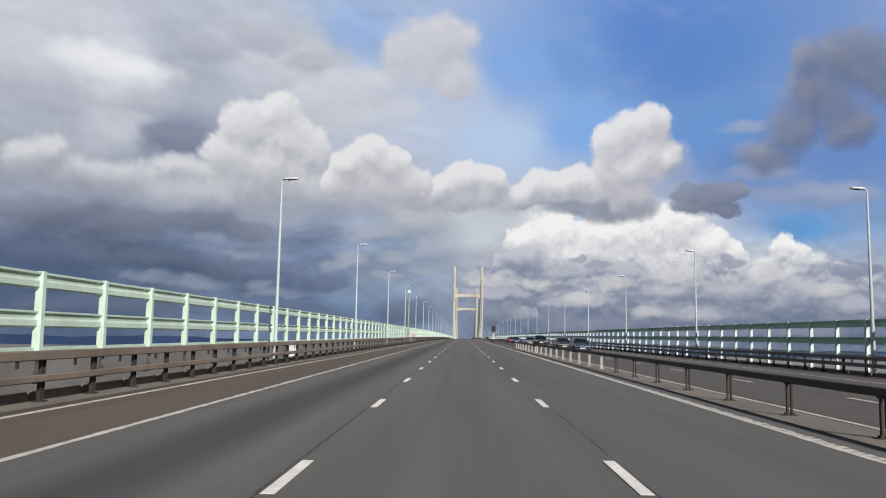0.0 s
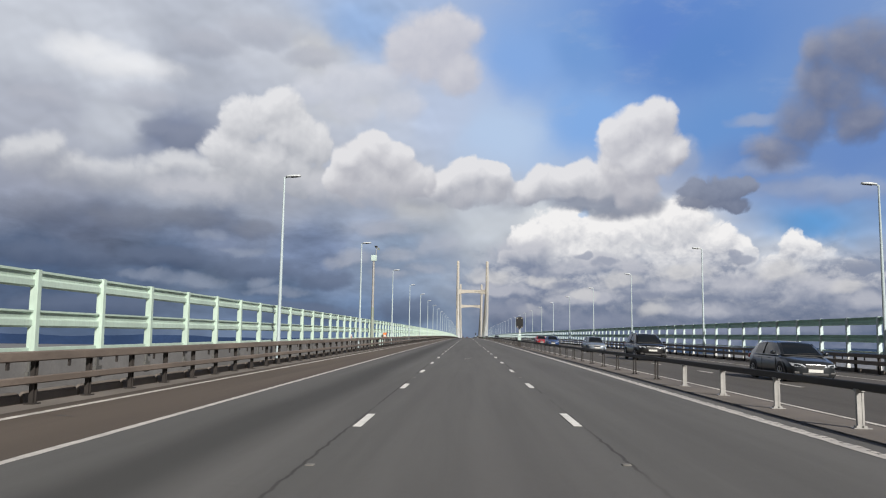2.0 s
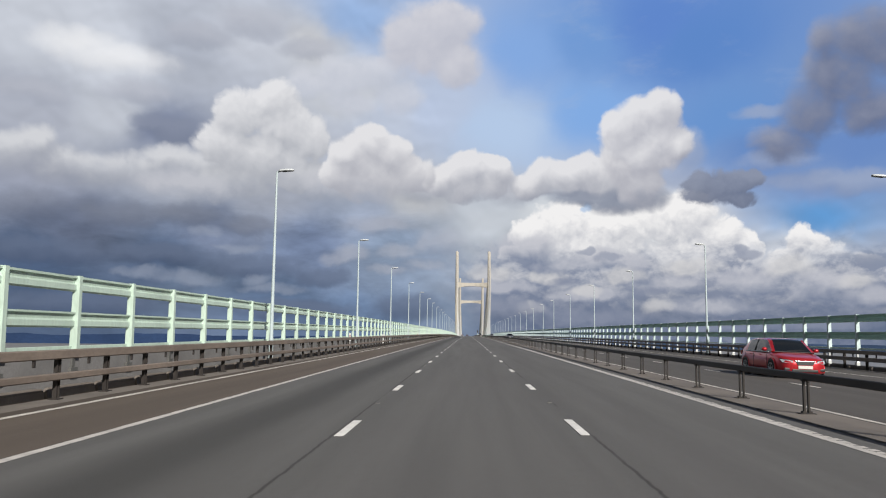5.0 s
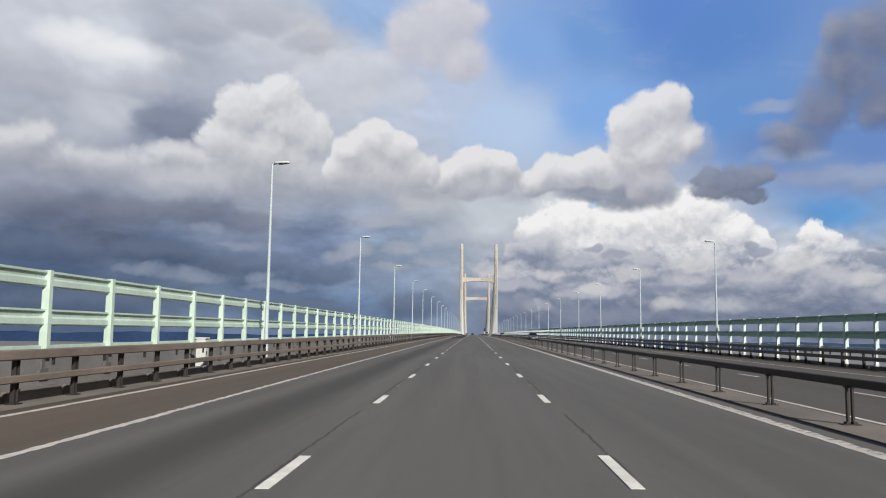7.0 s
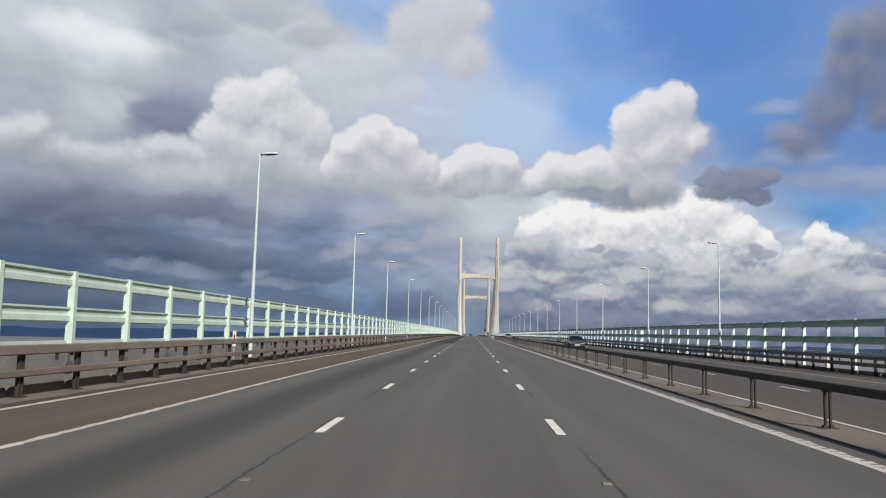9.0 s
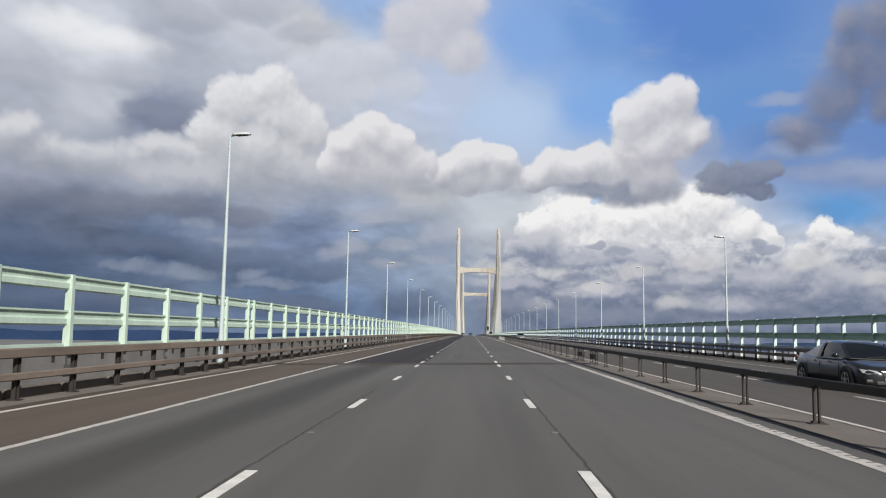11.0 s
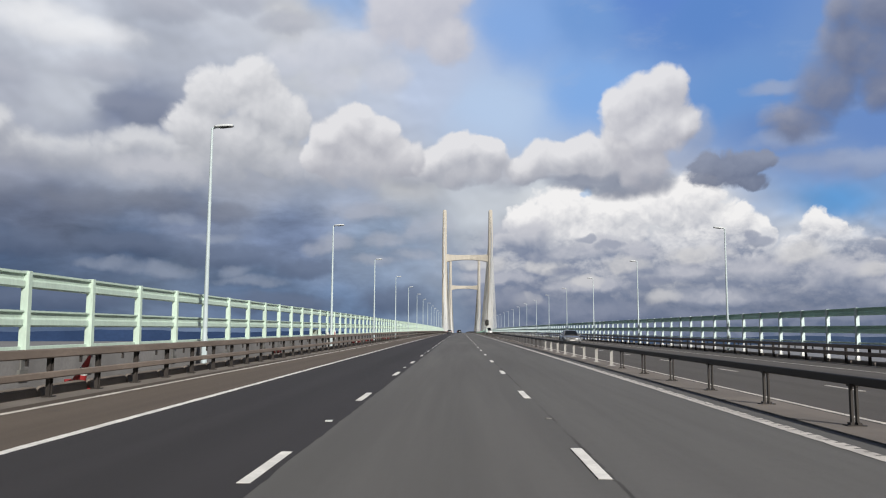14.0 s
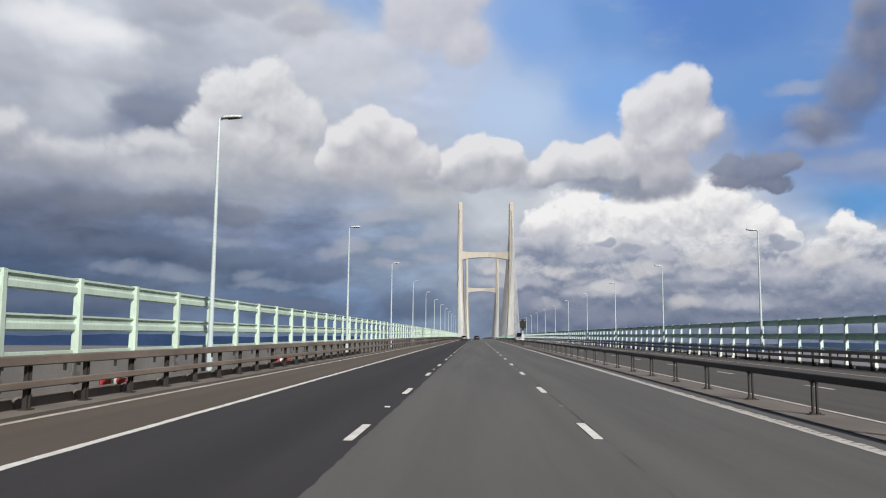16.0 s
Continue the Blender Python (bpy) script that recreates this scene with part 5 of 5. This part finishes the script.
HIGH_GREY = ((-16.5, 22.4, 3.0, 1.2), (-20.5, 21.2, 2.6, 0.9), (-12.5, 21.0, 2.2, 0.8), (-31.0, 16.0, 2.4, 1.0), (-24.5, 16.9, 2.6, 0.8))
VEIL = ((-10.0, 19.0, 2.6, 1.5), (-7.4, 19.6, 2.4, 1.4), (-5.6, 18.0, 2.2, 1.2), (-9.2, 17.3, 2.2, 1.0), (-12.4, 18.6, 1.6, 1.2))
GAP = ((-21.7, 14.4, 1.9, 1.1), (-23.6, 14.9, 1.5, 0.7))

geo = n.new("ShaderNodeTexCoord").outputs["Object"]
sep = n.new("ShaderNodeSeparateXYZ")
l.new(geo, sep.inputs[0])
az = math_node(n, l, "MULTIPLY", math_node(n, l, "ARCTAN2", sep.outputs[0], sep.outputs[1]), 57.2958)
el = math_node(n, l, "MULTIPLY", math_node(n, l, "ARCSINE", math_node(n, l, "DIVIDE", sep.outputs[2], SKY_R)), 57.2958)


def vec(a, e, z=0.0):
    k = n.new("ShaderNodeCombineXYZ")
    for i, v in enumerate((a, e, z)):
        if isinstance(v, (int, float)):
            k.inputs[i].default_value = v
        else:
            l.new(v, k.inputs[i])
    return k.outputs[0]


def vmath(op, a, v):
    k = n.new("ShaderNodeVectorMath")
    k.operation = op
    l.new(a, k.inputs[0])
    if isinstance(v, tuple):
        k.inputs[1].default_value = v
    elif v is not None:
        l.new(v, k.inputs[1])
    return k.outputs["Value"] if op == "LENGTH" else k.outputs[0]


def M(op, a, b=None, c=None, clamp=False):
    return math_node(n, l, op, a, b, c, clamp)


def noise_col(v, scale, detail, rough=0.55):
    k = n.new("ShaderNodeTexNoise")
    k.inputs["Scale"].default_value, k.inputs["Detail"].default_value, k.inputs["Roughness"].default_value = scale, detail, rough
    l.new(v, k.inputs["Vector"])
    return k.outputs["Color"]


def warp(v, scale, amount, detail=2):
    return vmath("ADD", v, vmath("MULTIPLY", vmath("SUBTRACT", noise_col(v, scale, detail), (0.5, 0.5, 0.5)), (amount, amount, 0)))


def billow(v, scale):
    """Rounded heads parted by creases."""
    return M("MULTIPLY_ADD", M("ABSOLUTE", M("SUBTRACT", noise_tex(n, l, v, scale, 1, 0.4), 0.5)), 4.0, -0.45)


def union(v, blobs, soft=0.25):
    e = None
    for a, y, ra, re in blobs:
        d = vmath("LENGTH", vmath("MULTIPLY", vmath("SUBTRACT", v, (a, y, 0)), (1 / ra, 1 / re, 0)), None)
        d = M("MULTIPLY_ADD", M("MULTIPLY", d, d), -1.0, 1.0)
        e = d if e is None else M("SMOOTH_MAX", e, d, soft)
    return e


def field(v, blobs, soft, amount, fine, scale):
    """Overlapping heaps, torn by turbulence, with a few rounded heads on them."""
    w = warp(warp(v, 0.3, 1.0, 1), 1.0, 0.55, 3)
    e = union(w, blobs, soft)
    e = M("MULTIPLY_ADD", billow(w, scale), 0.34 * amount, e)
    e = M("MULTIPLY_ADD", billow(w, scale * 2.3), 0.13 * amount, e)
    return M("MULTIPLY_ADD", M("SUBTRACT", noise_tex(n, l, w, scale * 1.5, 6, 0.55), 0.5), 0.55 * amount + fine, e)


def group(name, build, kind="NodeSocketFloat"):
    """A node group of one vector, made by build(vector)."""
    global n, l
    g = bpy.data.node_groups.new(name, "ShaderNodeTree")
    g.interface.new_socket("Vector", in_out="INPUT", socket_type="NodeSocketVector")
    g.interface.new_socket("Result", in_out="OUTPUT", socket_type=kind)
    keep = n, l
    n, l = g.nodes, g.links
    gi, go = n.new("NodeGroupInput"), n.new("NodeGroupOutput")
    l.new(build(gi.outputs[0]), go.inputs[0])
    n, l = keep
    return g


def use(g, v):
    k = n.new("ShaderNodeGroup")
    k.node_tree = g
    l.new(v, k.inputs[0])
    return k.outputs[0]


P0 = vec(az, el)
UP = vmath("ADD", P0, (-0.35, 1.1, 0))
NEAR = vmath("ADD", P0, (-0.15, 0.4, 0))


def lin(v):
    v = v / 255
    return v / 12.92 if v <= 0.04045 else ((v + 0.055) / 1.055) ** 2.4


def tone_field(v, lists, tight):
    """The broad tones, blended by nearness; wider along the horizon than up."""
    total, weight = None, None
    for a, e, r, g, b_ in [q for group in lists for q in group]:
        d = vmath("LENGTH", vmath("MULTIPLY", vmath("SUBTRACT", v, (a, e, 0)), (0.62, 1.0, 0)), None)
        w = M("POWER", M("DIVIDE", 1.0, M("ADD", M("MULTIPLY", d, d), 0.5)), tight)
        k = n.new("ShaderNodeVectorMath")
        k.operation = "SCALE"
        k.inputs[0].default_value = (lin(r), lin(g), lin(b_) * 0.97)
        l.new(w, k.inputs["Scale"])
        total = k.outputs[0] if total is None else vmath("ADD", total, k.outputs[0])
        weight = w if weight is None else M("ADD", weight, w)
    k = n.new("ShaderNodeVectorMath")
    k.operation = "SCALE"
    l.new(total, k.inputs[0])
    l.new(M("DIVIDE", 1.0, weight), k.inputs["Scale"])
    return k.outputs[0]


def lit(c, f):
    """c times f, f a number or a factor."""
    k = n.new("ShaderNodeVectorMath")
    k.operation = "SCALE"
    l.new(c, k.inputs[0])
    l.new(f, k.inputs["Scale"])
    return k.outputs[0]


wide = warp(warp(P0, 0.12, 3.2, 3), 0.5, 1.1, 4)
c = use(group("sky_tones", lambda v: tone_field(v, (LEFT_TONES, STORM_TONES, BLUE_TONES, BANK_TONES), 1.8), "NodeSocketVector"), wide)

# where there is cloud, its rolls and layers catch the light
blue_gap = M("MULTIPLY", ramp(n, l, M("MULTIPLY_ADD", el, 1.0, M("MULTIPLY", az, 0.0)), 9.0, 12.0), ramp(n, l, az, -6.0, 2.0))
cloudy = M("SUBTRACT", 1.0, blue_gap)
flat = vec(M("MULTIPLY", az, 0.75), el, 3.0)
flat_up = vmath("ADD", flat, (0.1, 0.45, 0))
w1, w2 = warp(flat, 0.35, 1.6, 2), warp(flat_up, 0.35, 1.6, 2)
low_right = M("MULTIPLY", ramp(n, l, az, -8.0, 4.0), M("SUBTRACT", 1.0, ramp(n, l, el, 6.0, 9.0)))
roll = M("SUBTRACT", noise_tex(n, l, w1, 0.4, 2, 0.45), noise_tex(n, l, w2, 0.4, 2, 0.45))
c = lit(c, M("MULTIPLY_ADD", M("MULTIPLY", M("MULTIPLY", roll, cloudy), M("MULTIPLY_ADD", low_right, 0.5, 0.5)), 1.0, 1.0))
storm = M("MULTIPLY", M("SUBTRACT", 1.0, ramp(n, l, az, -6.0, 1.0)), M("SUBTRACT", 1.0, ramp(n, l, el, 8.0, 11.0)))
fold = noise_tex(n, l, warp(vec(M("MULTIPLY", az, 0.4), el, 5.0), 0.4, 1.4, 3), 0.55, 6, 0.6)
c = lit(c, M("MULTIPLY_ADD", M("MULTIPLY", M("SUBTRACT", fold, 0.52), storm), 1.2, 1.0))
c = mix_col(n, l, M("MULTIPLY", storm, 0.25), c, mix_col(n, l, 1.0, c, (0.80, 0.97, 1.22), "MULTIPLY"))
wisp = ramp(n, l, noise_tex(n, l, warp(vec(M("MULTIPLY", az, 0.4), el, 7.0), 0.3, 1.5), 0.35, 5, 0.6), 0.52, 0.8)
c = mix_col(n, l, M("MULTIPLY", M("MULTIPLY", wisp, blue_gap), 0.35), c, (0.40, 0.47, 0.62))


def mass(c, blobs, dark, pale, gain, bias, edge, strength=1.0, soft=0.3, amount=1.0, fine=0.15, scale=0.5, to=(0.0, 0.0), shade=None, relief=0.5):
    """One heap of cloud over c, bright where it rises to the light and dim under itself; thinned to its base by to,
    dimmer towards the base between the elevations in shade."""
    g = group("cloud_heap", lambda v: field(v, blobs, soft, amount, fine, scale))
    e, e1, e2 = use(g, P0), use(g, NEAR), use(g, UP)
    t = M("MULTIPLY_ADD", M("SUBTRACT", e, e2), gain, bias)
    t = M("MULTIPLY_ADD", M("SUBTRACT", e, e1), gain * relief, t, clamp=True)
    if shade:
        t = M("MULTIPLY", t, M("MULTIPLY_ADD", ramp(n, l, M("MULTIPLY_ADD", e2, -0.8, el), *shade), 0.6, 0.4))
    cc = mix_col(n, l, t, dark, pale)
    m = M("MULTIPLY", ramp(n, l, e, edge[0], edge[1]), strength)
    if to[1]:
        m = M("MULTIPLY", m, ramp(n, l, M("MULTIPLY_ADD", M("SUBTRACT", noise_tex(n, l, flat, 0.7, 4), 0.5), 3.0, el), to[0], to[0] + to[1]))
    return mix_col(n, l, m, c, cc)


WARM = (0.77, 0.765, 0.785)
c = mass(c, BASE_DARK, (0.10, 0.12, 0.18), (0.20, 0.22, 0.28), 0.3, 0.5, (-0.6, 0.9), 0.6, 0.6, 1.0, 0.4, 0.35)
c = mass(c, DARK_LOW, (0.065, 0.09, 0.155), (0.13, 0.165, 0.25), 0.3, 0.45, (-0.5, 0.8), 0.75, 0.5, 1.0, 0.5, 0.4)
c = mass(c, STREAK, (0.15, 0.18, 0.27), (0.32, 0.36, 0.45), 0.35, 0.5, (-1.3, 1.4), 0.55, 0.6, 1.3, 1.3, 0.55)
c = mass(c, LUMPS, (0.20, 0.24, 0.33), (0.42, 0.44, 0.51), 0.4, 0.45, (-1.3, 1.4), 0.65, 0.7, 1.3, 1.0, 0.5)
c = mass(c, GLOW, (0.66, 0.67, 0.70), (0.88, 0.88, 0.89), 0.2, 0.7, (-1.4, 1.3), 0.7, 0.6, 0.8, 0.7, 0.4)
c = mass(c, HIGH_GREY, (0.30, 0.33, 0.41), (0.46, 0.48, 0.55), 0.25, 0.5, (-0.6, 0.9), 0.7, 0.6, 0.9, 0.5, 0.35)
c = mass(c, GAP, (0.17, 0.20, 0.28), (0.24, 0.27, 0.36), 0.3, 0.5, (-0.4, 0.8), 0.85, 0.3, 0.5, 0.3)
c = mass(c, WISP, (0.22, 0.27, 0.42), (0.36, 0.41, 0.54), 0.25, 0.4, (-0.9, 1.0), 0.65, 0.6, 0.8, 0.9, 0.4)
c = mass(c, UPPER, (0.13, 0.155, 0.25), (0.47, 0.48, 0.55), 0.24, 0.12, (-0.35, 0.95), 0.92, 0.8, 0.9, 0.4, 0.35)
c = mass(c, VEIL, (0.44, 0.48, 0.58), (0.64, 0.66, 0.73), 0.25, 0.55, (-0.5, 0.9), 0.85, 0.5, 0.9, 0.4, 0.4)
c = mass(c, PALE, (0.40, 0.42, 0.51), (0.66, 0.655, 0.70), 0.3, 0.6, (-0.3, 0.6), 0.92, 0.4, 0.8, 0.25, 0.4)
c = mass(c, BANK, (0.44, 0.46, 0.52), (0.88, 0.87, 0.87), 0.45, 0.66, (-0.15, 0.3), 1.0, 0.35, 1.1, 0.35, 0.8, to=(4.6, 2.6))
# layered cloud low over the far shore
def layers(e):
    return noise_tex(n, l, warp(vec(M("MULTIPLY", az, 0.85), M("MULTIPLY", e, 1.2), 11.0), 0.5, 1.1, 3), 0.5, 7, 0.56)


lay = layers(el)
rise = M("SUBTRACT", lay, layers(M("ADD", el, 0.4)))
tone = M("MULTIPLY_ADD", rise, 3.0, M("MULTIPLY_ADD", lay, 2.2, -0.76), clamp=True)
low_dark = mix_col(n, l, ramp(n, l, el, 0.5, 5.0), (0.112, 0.148, 0.237), (0.23, 0.265, 0.36))
low_pale = mix_col(n, l, ramp(n, l, el, 1.2, 6.2), (0.205, 0.235, 0.32), (0.72, 0.715, 0.735))
amount_low = M("MULTIPLY", ramp(n, l, az, -3.0, 3.0), M("SUBTRACT", 1.0, ramp(n, l, M("MULTIPLY_ADD", lay, 5.0, el), 7.2, 10.4)))
c = mix_col(n, l, M("MULTIPLY", amount_low, 0.85), c, mix_col(n, l, tone, low_dark, low_pale))
c = mass(c, BLUE_HOLE, (0.16, 0.36, 0.66), (0.22, 0.42, 0.72), 0.1, 0.5, (0.0, 0.9), 0.55, 0.3, 0.6, 0.5, 0.8)
c = mass(c, GREYS, (0.19, 0.23, 0.33), (0.50, 0.51, 0.57), 0.42, 0.34, (-0.6, 0.8), 0.75, 0.5, 1.6, 0.7, 0.45)
c = mass(c, CREAM, (0.25, 0.28, 0.37), (0.66, 0.65, 0.65), 0.42, 0.5, (-0.9, 0.9), 0.6, 0.5, 1.7, 0.8, 0.5)
c = mass(c, DARK_BARS, (0.115, 0.145, 0.225), (0.25, 0.28, 0.37), 0.35, 0.4, (-0.9, 1.0), 0.7, 0.5, 1.3, 0.9, 0.55)
c = mass(c, CUM_LOW, (0.30, 0.32, 0.38), (0.66, 0.67, 0.70), 0.36, 0.52, (-0.5, 0.7), 0.92, 0.5, 1.1, 0.2, 0.45, to=(9.0, 3.6), shade=(9.0, 13.6))
c = mass(c, CUM_LEFT, (0.34, 0.36, 0.41), (0.78, 0.78, 0.80), 0.36, 0.60, (-0.15, 0.38), 0.94, 0.5, 1.0, 0.15, 0.5, to=(9.2, 3.4), shade=(9.5, 15.0))
c = mass(c, TOWER_SHADE, (0.24, 0.30, 0.45), (0.42, 0.48, 0.62), 0.3, 0.45, (-0.4, 0.9), 0.75, 0.4, 0.6, 0.3, 0.45)
c = mass(c, BRIDGE, (0.28, 0.31, 0.38), (0.54, 0.55, 0.60), 0.34, 0.55, (-0.6, 0.7), 0.85, 0.5, 1.1, 0.3, 0.45, to=(9.0, 2.0))
c = mass(c, CUM_ROW, (0.27, 0.29, 0.36), WARM, 0.38, 0.62, (-0.1, 0.3), 0.96, 0.5, 1.05, 0.14, 0.42, to=(9.4, 1.8), shade=(9.0, 12.6))
c = mass(c, CUM_MID, (0.33, 0.34, 0.40), WARM, 0.38, 0.62, (-0.1, 0.3), 0.96, 0.5, 1.05, 0.14, 0.40, to=(9.0, 3.2), shade=(9.4, 14.0))
c = mass(c, FRAG, (0.125, 0.15, 0.23), (0.26, 0.29, 0.38), 0.25, 0.36, (-0.3, 0.45), 0.92, 0.5, 1.1, 0.7, 0.75)
c = mass(c, UNDER, (0.135, 0.16, 0.24), (0.26, 0.29, 0.37), 0.2, 0.36, (-0.7, 0.8), 0.85, 0.5, 0.9, 0.4, 0.5)
c = mass(c, SCRAP, (0.14, 0.17, 0.26), (0.30, 0.33, 0.42), 0.3, 0.4, (-0.4, 0.6), 0.75, 0.3, 1.2, 0.8, 0.8)
c = mass(c, CUM_TOWER, (0.29, 0.30, 0.37), WARM, 0.38, 0.62, (-0.12, 0.45), 0.97, 0.5, 1.0, 0.14, 0.40, to=(9.4, 1.8), shade=(9.0, 13.6))
l.new(c, em.inputs[0])
em.inputs[1].default_value = 0.785
m_sky.cycles.emission_sampling = "NONE"

bm = BM()
rings = []
for j in range(49):
    e_ = radians(-4 + 42 * j / 48)
    rings.append([(SKY_R * math.cos(e_) * math.sin(radians(a)), SKY_R * math.cos(e_) * math.cos(radians(a)), SKY_R * math.sin(e_)) for a in range(-56, 57, 2)])
ring_loft(bm, rings, closed=False)
dome = obj("backdrop_sky", bm, m_sky, smooth=True)
dome.location = (0, SKY_Y, 0)
tagged(dome, "blue sky with bright cumulus and dark rain clouds", "sky", kind="structure")
